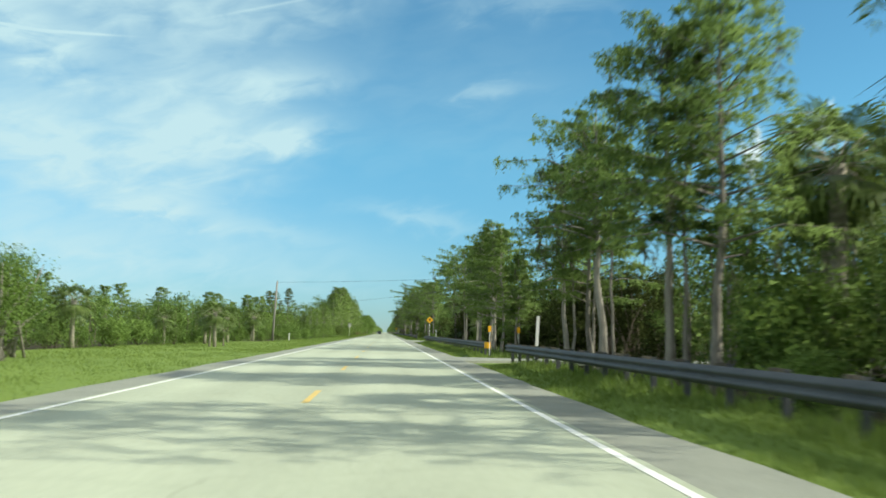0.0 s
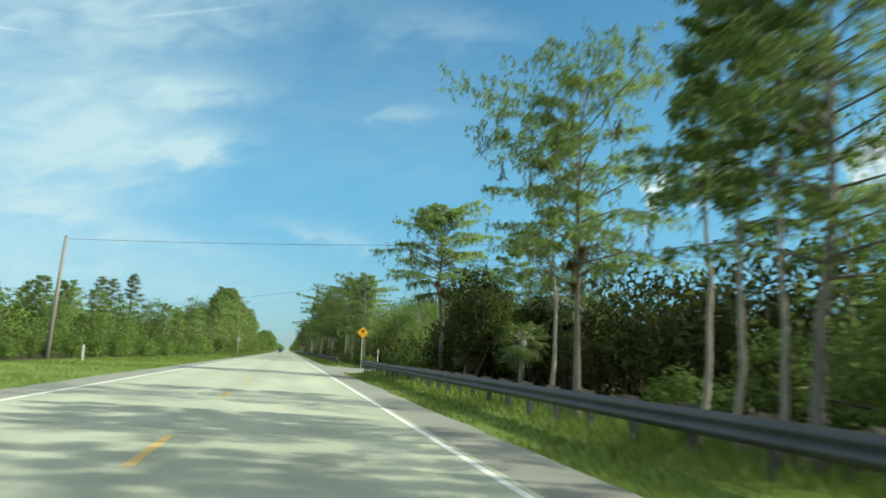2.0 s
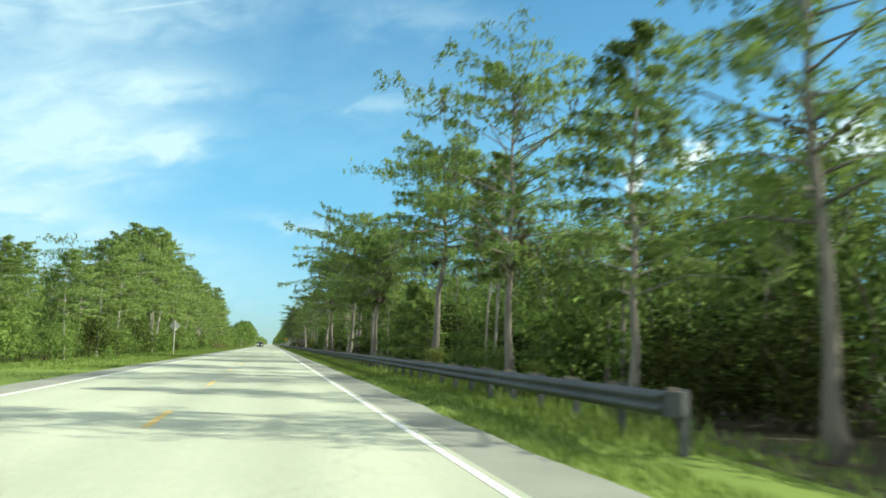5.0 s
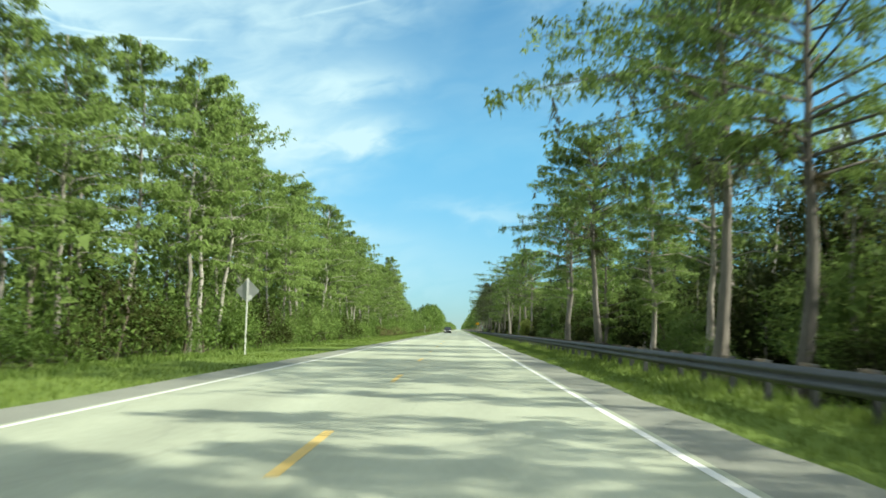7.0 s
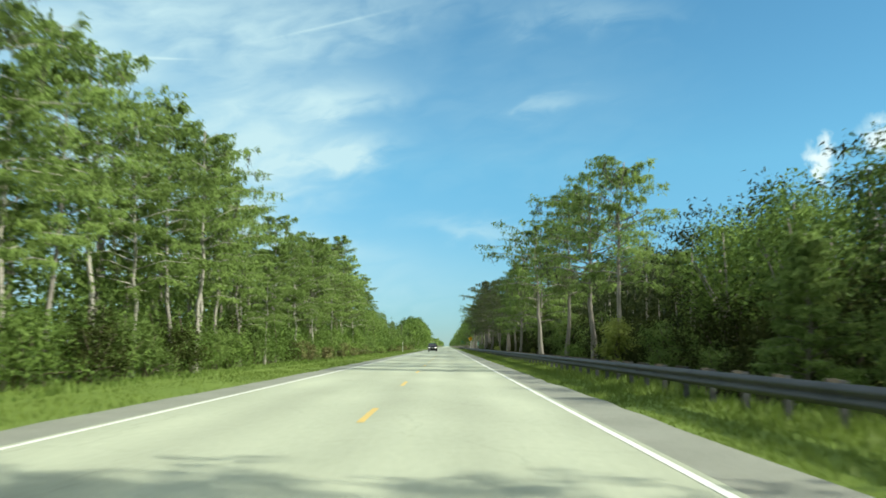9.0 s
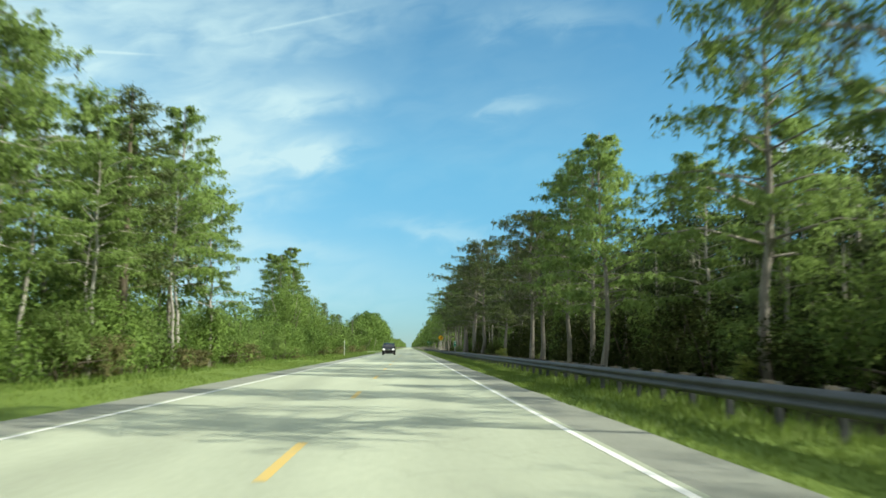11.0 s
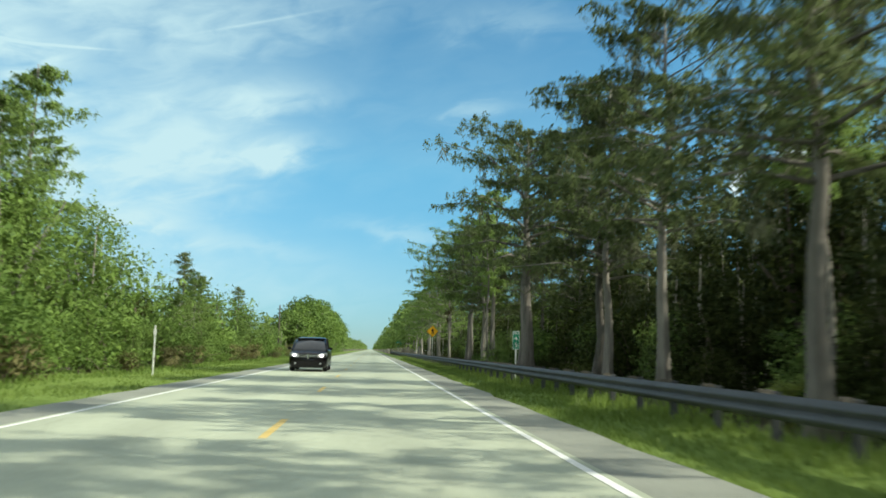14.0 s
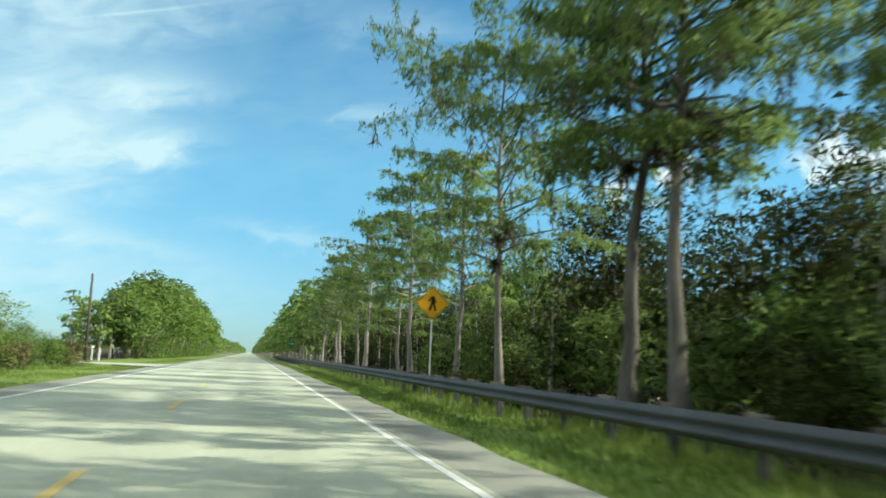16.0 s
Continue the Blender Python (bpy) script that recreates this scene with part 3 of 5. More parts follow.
def plant(proto, x, y, size, label, category, group, turn=None, z=-0.12, wide=1.0):
    """A copy of a grown plant, or the plant itself the first time."""
    turn = placed.uniform(0, 360) if turn is None else turn
    m = pose(x, y, z, 0, 0, turn) @ Matrix.Diagonal((size * wide, size * wide, size, 1))
    if not proto.get("used"):
        proto["used"] = 1
        proto.matrix_basis = m
        ob = proto
    else:
        keep = proto.matrix_basis.copy()
        proto.matrix_basis = Matrix.Identity(4)
        ob = copy_thing(proto, m)
        proto.matrix_basis = keep
    return tagged(ob, label, category, group)


# ---- the ground, the road ----
def strip(name, x0, x1, y0, y1, z, mat, label, parts_y=60, kind="structure"):
    ys = np.linspace(y0, y1, parts_y + 1)
    vs = [(x, y, z) for y in ys for x in (x0, x1)]
    fs = [(2 * i, 2 * i + 1, 2 * i + 3, 2 * i + 2) for i in range(parts_y)]
    return tagged(new(name, mesh_data(name, vs, fs, mat)), label, name.split("_")[0], kind=kind)


ROAD_END = 3200.0
EDGE_R, EDGE_L, CENTRE = 2.12, -5.12, -1.5


def bank(x, y):
    """How far the grass rises towards the guardrail; it runs out at the side roads."""
    side = np.interp(y, (-60, 30, 37, 44, 48, 106, 113, 144, 150, 620, 700), (1, 1, 0, 0, 1, 1, 0, 0, 1, 1, 0))
    return side * np.interp(x, (3.4, 4.3, 5.4, 6.6), (0.0, 0.15, 0.21, 0.0))


def ground():
    xs = [-4000, -900, -110, -60, -30, -20, -14, -10, -7.5, -6.3, 3.3, 3.9, 4.3, 4.9, 5.4, 6.6, 8.5, 12, 20, 40, 110, 400, 4000]
    ys = [-300, -60] + [float(v) for v in range(-40, 561, 4)] + [700, 900, 1300, 2000, 4500]
    vs = []
    for y in ys:
        for x in xs:
            z = -0.10 if -6.4 < x < 3.4 else -0.12 + 0.10 * noise.noise(Vector((x * 0.2, y * 0.13, 0)))
            if 3.2 < x < 6:
                z = -0.13 + 0.03 * noise.noise(Vector((x * 0.4, y * 0.2, 0)))
            if 6 < x < 30:
                z -= 0.18
            if abs(x) > 60:
                z = -0.15
            z += float(bank(x, y))
            vs.append((x, y, z))
    n = len(xs)
    fs = [(j * n + i, j * n + i + 1, (j + 1) * n + i + 1, (j + 1) * n + i) for j in range(len(ys) - 1) for i in range(n - 1)]
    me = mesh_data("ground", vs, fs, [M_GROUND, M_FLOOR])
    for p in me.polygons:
        # darker brown ground where the woods stand
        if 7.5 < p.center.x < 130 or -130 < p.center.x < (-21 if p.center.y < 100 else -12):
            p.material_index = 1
    tagged(new("ground", smooth(me)), "flat grassy verge passing into dark forest floor", "ground", kind="structure")


def road():
    # a slab with thickness, its shoulders beside it
    def slab(name, x0, x1, z, mat, label, wave=0.0):
        ys = [-120.0 + 2.0 * i for i in range(400)] + [700, 800, 1000, 1400, 2000, ROAD_END]
        vs, fs = [], []
        for y in ys:
            e0 = wave * noise.noise(Vector((x0, y * 0.4, 1))) if wave and x0 < -3 else 0
            e1 = wave * noise.noise(Vector((x1, y * 0.4, 2))) if wave and x1 > 3 else 0
            vs += [(x0 + e0, y, -0.2), (x0 + e0, y, z), (x1 + e1, y, z), (x1 + e1, y, -0.2)]
        for j in range(len(ys) - 1):
            o = 4 * j
            for k in range(3):
                fs.append((o + k, o + k + 1, o + k + 5, o + k + 4)[::-1])
        return tagged(new(name, mesh_data(name, vs, fs, mat)), label, "road", kind="structure")
    slab("road", EDGE_L - 0.15, EDGE_R + 0.15, 0.0, M_ROAD, "straight two-lane road of pale worn asphalt")
    slab("road_shoulder_right", EDGE_R + 0.15, 3.3, -0.012, M_SHOULDER, "darker grey asphalt shoulder beside the grass", 0.16)
    slab("road_shoulder_left", -6.25, EDGE_L - 0.15, -0.012, M_SHOULDER, "narrow grey asphalt shoulder beside the grass", 0.16)
    for nm, x in (("edge_line_right", EDGE_R), ("edge_line_left", EDGE_L)):
        tagged(strip(nm, x - 0.052, x + 0.052, -120, ROAD_END, 0.004, M_WHITE_LINE, "continuous white painted edge line on the road"), category="road marking")
    # the broken yellow centre line
    me = mesh_data("centre_dash", [(-0.06, 0, 0), (0.06, 0, 0), (0.06, 3.05, 0), (-0.06, 3.05, 0)], [(0, 1, 2, 3)], M_YELLOW_LINE)
    for i in range(-6, 70):
        ob = new("centre_dash", me)
        ob.location = (CENTRE, DASH_Y + 12.19 * i, 0.004)
        tagged(ob, "short worn yellow dash of the centre line", "road marking", "centre line dashes", "structure")


DASH_Y = 2.2
ground()
road()


# ---- the guardrail ----
def guardrail(x, y0, y1, end_mat=None):
    top = Empty("guardrail")
    top.location = (x, y0, 0)
    n = max(2, int((y1 - y0) / 1.905))
    prof = [(0.0, 0.0), (0.02, 0.03), (0.08, 0.06), (0.08, 0.10), (0.01, 0.14), (0.01, 0.17), (0.08, 0.21), (0.08, 0.25), (0.02, 0.28), (0.0, 0.31)]
    vs, fs = [], []
    for i in range(n + 1):
        for px, pz in prof:
            vs.append((-px, i * 1.905, 0.43 + 1.0 * pz))
        for px, pz in reversed(prof):
            vs.append((-px + 0.012, i * 1.905, 0.43 + 1.0 * pz))
    k = 2 * len(prof)
    for i in range(n):
        for j in range(k):
            j2 = (j + 1) % k
            fs.append((i * k + j, i * k + j2, (i + 1) * k + j2, (i + 1) * k + j))
    part("rail", smooth(mesh_data("rail", vs, fs, M_ZINC)), None, top, "weathered grey steel W-beam rail")
    bm = bmesh.new()
    box(bm, 0.19, 0.31, -0.035, 0.035, -0.5, 0.765, 0.01)
    post = bpy.data.meshes.new("post")
    bm.to_mesh(post), bm.free(), post.materials.append(M_ZINC)
    bm = bmesh.new()
    box(bm, 0.014, 0.188, -0.05, 0.05, 0.435, 0.785, 0.012)
    block = bpy.data.meshes.new("block")
    bm.to_mesh(block), bm.free(), block.materials.append(M_POST_WOOD)
    bm = bmesh.new()
    bmesh.ops.create_uvsphere(bm, u_segments=6, v_segments=4, radius=0.022)
    bolt = bpy.data.meshes.new("bolt")
    bm.to_mesh(bolt), bm.free(), bolt.materials.append(M_ZINC)
    for i in range(n + 1):
        for nm, me in (("post", post), ("block", block)):
            o = part(nm, me, None, top)
            o.location = (0, i * 1.905, 0)
        if i < 250:
            o = part("bolt", bolt, None, top)
            o.location = (-0.012, i * 1.905, 0.585)
    # rounded terminal
    bm = bmesh.new()
    bmesh.ops.create_cone(bm, cap_ends=True, segments=14, radius1=0.16, radius2=0.16, depth=0.3, matrix=Matrix.Translation((0.12, -0.05, 0.585)))
    part("terminal", bm, end_mat or M_ZINC, top, "rounded yellow end piece" if end_mat else "rounded galvanised end piece")
    return tagged(top, "long weathered steel guardrail on timber posts along the verge", "guardrail", "guardrails")


guardrail(4.9, -40.2, 36.05)
guardrail(4.9, 44.0, 113.6, M_YELLOW)
guardrail(4.9, 146.0, 610.0)


# ---- driveways ----
def driveway(name, x0, x1, y0, y1, flare, label):
    xt = x0 + math.copysign(3.2, x1 - x0)
    vs = [(x0, y0 - flare, -0.008), (x0, y1 + flare, -0.008), (xt, y1, -0.008), (x1, y1, -0.03), (x1, y0, -0.03), (xt, y0, -0.008)]
    vs += [(x, y, z - 0.2) for x, y, z in vs]
    order = (0, 1, 2, 3, 4, 5) if x1 < x0 else (5, 4, 3, 2, 1, 0)
    fs = [order] + [(i, (i + 1) % 6, 6 + (i + 1) % 6, 6 + i) for i in range(6)]
    tagged(new(name, mesh_data(name, vs, fs, M_SHOULDER if x1 > 0 else M_ROAD)), label, "driveway", kind="structure")


driveway("driveway_1", 3.1, 32, 38.7, 41.7, 1.6, "grey paved apron of a side drive through the guardrail gap")
driveway("driveway_2", 3.1, 26, 117.5, 127, 6, "paved side road that joins beyond the guardrail")
driveway("driveway_3", -6.1, -60, 499, 505, 3, "pale paved driveway across the verge")


# ---- the woods ----
CY = [cypress(11, 11, 0.34, 2.9, moss=1, cone=0.3, thick=0.8), cypress(12, 11, 0.28, 2.8, branches=46, cone=0.8, thick=0.75), cypress(13, 11, 0.42, 3.0, cone=0.1, moss=2, thick=0.85),
      cypress(14, 11, 0.26, 2.2, lean=0.02, cone=0.9, thick=0.75), cypress(15, 11, 0.45, 3.4, sparse=0.1, moss=3, cone=0.0, thick=1.0), cypress(16, 11, 0.18, 2.3, branches=44, cone=0.6, thick=0.8)]
SLIM = [cypress(61, 11, 0.30, 2.5, branches=50, per=26, leaf=0.21, thick=0.6, cone=0.4, moss=1, bark=M_LIT_BARK), cypress(62, 11, 0.36, 2.3, branches=46, per=26, leaf=0.21, thick=0.55, cone=0.7, bark=M_LIT_BARK), cypress(63, 11, 0.42, 2.7, per=26, leaf=0.21, thick=0.65, cone=0.2, moss=1, bark=M_LIT_BARK)]
THIN = [cypress(64, 11, 0.45, 1.5, branches=30, thick=0.5, cone=0.3), cypress(65, 11, 0.52, 1.3, branches=26, thick=0.45, cone=0.5)]
WIDE = cypress(19, 11, 0.40, 5.2, branches=40, twigs=11, per=40, cone=0.0, thick=0.85, moss=3, air=3, bark=M_OLD_BARK)
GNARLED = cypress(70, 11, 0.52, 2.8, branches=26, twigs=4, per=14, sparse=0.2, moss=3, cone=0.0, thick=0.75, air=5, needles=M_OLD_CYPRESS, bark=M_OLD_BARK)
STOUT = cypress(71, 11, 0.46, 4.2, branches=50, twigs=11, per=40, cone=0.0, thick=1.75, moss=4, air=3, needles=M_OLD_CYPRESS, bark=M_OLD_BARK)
YOUNG = cypress(18, 6, 0.06, 2.0, branches=52, cone=1.0)
BIG = cypress(17, 11, 0.50, 4.3, branches=46, twigs=12, per=40, cone=0.0, thick=1.05, moss=3, air=3, bark=M_OLD_BARK)
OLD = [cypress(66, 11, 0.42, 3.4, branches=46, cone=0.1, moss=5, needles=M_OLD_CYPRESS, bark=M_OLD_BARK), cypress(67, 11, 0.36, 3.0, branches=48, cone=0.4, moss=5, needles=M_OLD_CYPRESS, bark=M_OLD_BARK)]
SHRUB = [bushy("shrub", 21, 3.0, 1.7, 0.14, 2300, M_DARK_SHADED_LEAF, clumps=40), bushy("shrub", 22, 2.6, 1.9, 0.14, 2500, M_BROAD, clumps=46),
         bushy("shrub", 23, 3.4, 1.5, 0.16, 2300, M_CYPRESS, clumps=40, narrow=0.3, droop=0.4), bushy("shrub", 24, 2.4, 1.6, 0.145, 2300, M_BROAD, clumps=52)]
BROAD = [bushy("broadleaf_tree", 31, 7.5, 2.8, 0.18, 4600, M_BROAD, 9, 80, M_BARK, 0.15, 0.8), bushy("broadleaf_tree", 32, 8, 2.4, 0.20, 3800, M_DARK_SHADED_LEAF, 9, 84, M_DARK_BARK, 0.1, 0.8)]
VINE_TREE = bushy("broadleaf_tree", 33, 7.5, 2.8, 0.36, 2300, M_BROAD, 9, 70, M_BARK, 0.15, 0.8)
BACK_CYPRESS = [cypress(68, 11, 0.2, 2.6, per=9, leaf=0.34, thick=0.6, cone=0.3), cypress(69, 11, 0.26, 2.4, per=9, leaf=0.34, thick=0.6, cone=0.6)]
PINES = [pine(41), pine(42)]
PALMS = [palm(51), palm(52, 3.2, 26)]
L_CY = "tall bald cypress with pale trunk and feathery green crown"
L_SH = "dense leafy green shrub at the edge of the woods"
L_BR = "round-headed broad-leaved tree with full green crown"

# cypresses that stand just behind the guardrail
for x, y, h, k in ((8.6, 9, 10, 4), (7.1, 18.8, 9.4, 0), (6.8, 20.8, 9.2, 2), (7.1, 28.7, 9.3, 4), (7.2, 30.6, 9.0, 1), (7.25, 34.8, 8.4, 2),
                   (7.7, 51.9, 6.4, 3), (8.1, 52.6, 6.0, 5), (7, 53.2, 8, 1), (7, 56.4, 8.8, 0), (7, 59.2, 8.8, 1), (6.9, 65.0, 8.2, 0),
                   (8, 147, 10, 0), (8.4, 155, 9.5, 1), (7.4, 199, 8.5, 5),
                   (8.1, 218.7, 10, 0), (8, 226, 9, 3), (7.9, 238, 8.5, 5),
                   (7, 246.2, 11.5, 4), (7.3, 248.3, 10.5, 0), (7.6, 285, 10.2, 2), (7.8, 292, 10.6, 4), (7.4, 300, 11, 2), (7, 311, 10.8, 4), (7.5, 318, 10.4, 0),
                   (7.2, 332, 10, 1), (7.6, 336, 10, 0), (7.3, 340, 10.5, 1), (7.1, 347, 9, 2), (7.3, 352, 9.5, 4),
                   (7.2, 366, 8, 5), (7, 385, 11.8, 2), (7, 394, 11.5, 5), (7.5, 403, 11, 4), (8, 410.1, 11, 5), (8, 411.5, 11.2, 2), (10, 379, 10.6, 1), (11, 375, 10.2, 2), (10.4, 371.5, 10.4, 1), (11.6, 367, 10, 2), (11.5, 428, 10.5, 1), (11, 437, 10, 2), (12, 447, 10, 1),
                    (7.8, 441, 10, 2), (7.6, 467, 9.5, 0), (7.2, 474, 10, 2), (8, 482, 9.5, 1), (7.3, 491, 10, 4), (7.8, 499, 9.5, 0),
                   (7.4, 508, 10, 2), (7.9, 517, 9.5, 4), (7.5, 528, 10, 0)):
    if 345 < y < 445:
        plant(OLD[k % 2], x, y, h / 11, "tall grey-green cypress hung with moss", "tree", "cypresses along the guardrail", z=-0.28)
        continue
    plant(CY[k], x, y, h / 11, L_CY, "tree", "cypresses along the guardrail", z=-0.28)
for x, y, h, w in ((6.6, 73.7, 8.3, 0.8), (8, 163.9, 10.5, 1), (7.2, 208.7, 12, 1), (7, 459, 10.8, 0.85)):
    plant(WIDE, x, y, h / 11, "large old cypress with stout pale trunk and air plants", "tree", "cypresses along the guardrail", z=-0.28, wide=w)
for x, y, h in ((8, 99.3, 9.4), (6.85, 192.3, 8.9), (6.95, 193.9, 8.6), (7.8, 176.6, 11), (7, 233.6, 11.2), (7.15, 214.6, 11.6), (8, 450.2, 11.5), (7.9, 452.3, 11.5)):
    plant(BIG, x, y, h / 11, "large old cypress with stout pale trunk and air plants", "tree", "cypresses along the guardrail", z=-0.28, wide=0.95)

for i, (x, y, h) in enumerate(((6.9, 20.3, 8.8), (7.4, 31.0, 8.6), (7.5, 35.0, 8.2), (7.3, 28.2, 8.4), (7.9, 52.2, 6.2), (7.1, 56.9, 8), (7.2, 57.8, 8.2), (7.3, 60.3, 8.4), (7.5, 61.6, 8.2), (7.0, 66.0, 8.2), (7.05, 67.2, 8.4), (7.0, 68.3, 8.6),
                                (8.3, 167, 9), (8.8, 170, 8.5), (8.2, 196, 8), (8.6, 203, 8.8), (8.4, 388, 10), (8.7, 397, 9.5), (8.2, 438.5, 10), (8.5, 445, 9.5), (7.0, 432.8, 11.5), (6.95, 77.0, 8.6), (11, 97, 7.8))):
    plant(THIN[i % 2], x, y, h / 11, "slender young cypress with thin pale trunk", "tree", "cypresses along the guardrail", z=-0.28)
for x, y, h in ((7.7, 184, 5.2), (7.9, 187, 4.2), (8.3, 180, 4.0), (7.9, 264, 4.0)):
    plant(YOUNG, x, y, h / 6, "young bushy cypress leafy down to the ground", "tree", "young cypresses behind the guardrail", z=-0.28)

plant(GNARLED, 7.5, 435.8, 10.8 / 11, "half-dead cypress with bare crooked limbs and air plants", "tree", "cypresses along the guardrail", z=-0.28)

plant(STOUT, 8.0, 425.7, 1.17, "massive old cypress with a broad fluted pale foot", "tree", "cypresses along the guardrail", z=-0.28)

r = random.Random(3)


def open_right(y):
    return 82 < y < 98 or 103 < y < 146


# second row on the right: trees that still show singly
y = -6.0
while y < 480:
    y += r.uniform(8.0, 12.0)
    if open_right(y) or 34 < y < 60 or 70 < y < 100 or 250 < y < 283 or r.random() < (0.6 if y < 350 else 0.25):
        continue
    if 225 < y < 345:
        plant(SLIM[1], r.uniform(10.0, 12.5), y, r.uniform(0.6, 0.85), L_CY, "tree", "trees of the right-hand woods", z=-0.28, wide=1.3)
        continue
    plant(BROAD[0 if (y < 200 or y > 432) and r.random() < 0.6 else 1], r.uniform(10.5, 14), y, r.uniform(6, 8.5) / 8, L_BR, "tree", "trees of the right-hand woods", z=-0.28)

for x, y, h in ((11.6, 262, 6.4), (12.4, 267, 7.2), (11.2, 272, 6.2), (12.8, 276, 7.6), (11.8, 281, 7.0)):
    plant(BROAD[0], x, y, h / 7.5, L_BR, "tree", "trees of the right-hand woods", z=-0.28)

# understorey behind the guardrail
y = -6.0
while y < 480:
    y += r.uniform(2.6, 4.2)
    s = SHRUB[r.choice((0,) if 36 < y < 64 else (0, 0, 1, 2) if 70 < y < 146 else (1, 2, 3) if y < 110 else (0, 1, 2) if y < 215 else (0, 0, 2) if y < 428 else (1, 2, 3))]
    if not 33 < y < 44 and not 74 < y < 92:
        plant(s, r.uniform(9.3, 11.5), y, r.uniform(0.8, 1.4), L_SH, "shrub", "shrubs of the right-hand woods", z=-0.3)
    if r.random() < 0.4 and not 30 < y < 54 and not 73 < y < 92:
        plant(r.choice(SHRUB if y < 300 or y > 428 else SHRUB[:1]), r.uniform(7.2, 9.0), y + 1.2, r.uniform(0.4, 0.75), L_SH, "shrub", "shrubs of the right-hand woods", z=-0.3)
BRUSH = bushy("shrub", 26, 1.7, 1.1, 0.16, 900, M_DRY, narrow=0.25, top_heavy=0.1, droop=0.1)
PALE = bushy("shrub", 25, 3.0, 1.0, 0.17, 1600, M_PALE_LEAF, narrow=0.3, droop=0.4, top_heavy=0.2)
for x, y, k in ((6.9, 281.5, 0.95), (6.7, 364, 0.5), (7.3, 349, 0.4), (7.2, 318, 0.45), (6.9, 395, 0.35), (6.8, 171, 0.5), (7.0, 158, 0.4)):
    plant(PALE, x, y, k, "pale yellow-green feathery shrub, brightened as if sunlit, behind the guardrail", "shrub", "shrubs of the right-hand woods")
# these thickets' darkness is partly shade held in the leaf colour
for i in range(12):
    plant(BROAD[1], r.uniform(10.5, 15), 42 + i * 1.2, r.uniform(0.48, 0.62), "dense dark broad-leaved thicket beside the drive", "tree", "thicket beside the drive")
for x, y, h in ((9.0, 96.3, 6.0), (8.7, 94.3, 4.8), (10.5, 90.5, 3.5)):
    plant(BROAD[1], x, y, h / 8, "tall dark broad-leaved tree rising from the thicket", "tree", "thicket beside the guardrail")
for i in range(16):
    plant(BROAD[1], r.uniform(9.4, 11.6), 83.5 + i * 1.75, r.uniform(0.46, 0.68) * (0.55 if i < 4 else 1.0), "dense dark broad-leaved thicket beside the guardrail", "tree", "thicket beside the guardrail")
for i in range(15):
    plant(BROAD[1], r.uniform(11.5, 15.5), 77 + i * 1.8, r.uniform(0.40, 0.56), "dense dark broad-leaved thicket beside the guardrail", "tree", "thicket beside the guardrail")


# left: low scrub set back behind open grass, closing in on the road
def left_edge(y):
    if 503 < y < 546:
        return -17.0
    return -20.5 + 9.0 * max(0.0, min(1.0, (y - 45) / 95)) if y < 140 else -11.3


y = 0.0
while y < 500:
    y += r.uniform(2.4, 3.8)
    e = left_edge(y)
    if 496 < y < 508:
        continue
    plant(r.choice(SHRUB if 195 < y < 350 else SHRUB[1:]), e - r.uniform(0.0, 1.4), y, r.uniform(0.35, 0.85) if y < 140 else r.uniform(0.45, 1.25) * (0.7 if y > 482 else 1.1 if y > 400 else 1.0), L_SH, "shrub", "shrubs along the left verge")
    low = y < 150 or 350 < y
    big = 0.7 if y > 482 else 1.1 if y > 400 else 0.9 if y > 350 else 1.0
    if 440 < y < 480 and r.random() < 0.75:
        plant(r.choice(SLIM), e - r.uniform(1.5, 5), y, r.uniform(0.40, 0.60), L_CY, "tree", "cypresses of the left-hand woods")
    if y > 300 and r.random() < 0.28:
        plant(BRUSH, e + r.uniform(0.0, 0.9), y + 1, r.uniform(0.6, 1.1), "brown half-dry brush along the foot of the scrub", "shrub", "dry brush along the left verge")
    if low:
        if y < 150 and r.random() < 0.5:
            plant(r.choice(BACK_CYPRESS), e - r.uniform(5, 14), y, r.uniform(0.45, 0.62), L_CY, "tree", "cypresses of the left-hand woods", wide=1.3)
        if r.random() < 0.36:
            plant(r.choice(BROAD), e - r.uniform(3, 9), y, r.uniform(0.42, 0.62) * big, L_BR, "tree", "low trees of the left-hand woods")
    else:
        k = 0.5 if y < 184 else 0.56 if y < 199 else 0.78 if y < 212 else 1.13 if y < 262 else 1.0 if y < 290 else 0.76 if y < 304 else 0.92
        plant(r.choice(SLIM), e - r.uniform(0.2, 2.2), y, r.uniform(0.78, 1.08) * k, L_CY, "tree", "cypresses of the left-hand woods")
for x, y, h in ((-21.2, 156.7, 8.4), (-20.2, 157.5, 8.3), (-17.6, 155, 8.8), (-11.9, 334.4, 11.7), (-15, 478, 7.8), (-15.5, 452, 8.8), (-17, 466, 8)):
    plant(r.choice(PINES), x, y, h / 12, "slender conical pine with dark green needles", "tree", "pines among the scrub", wide=1.35)
for x, y, h in ((-17.6, 416, 13.4), (-18, 426, 15.8), (-19.6, 421, 14.2), (-16.4, 419, 12.2)):
    plant(CY[1], x, y, h / 11, "tall conical cypress in full leaf", "tree", "cypresses of the left-hand woods")
for x, y, h in ((-13, 346, 14.3), (-14.6, 342, 12.6)):
    plant(CY[1], x, y, h / 11, "tall conical cypress in full leaf", "tree", "cypresses of the left-hand woods", wide=0.85)
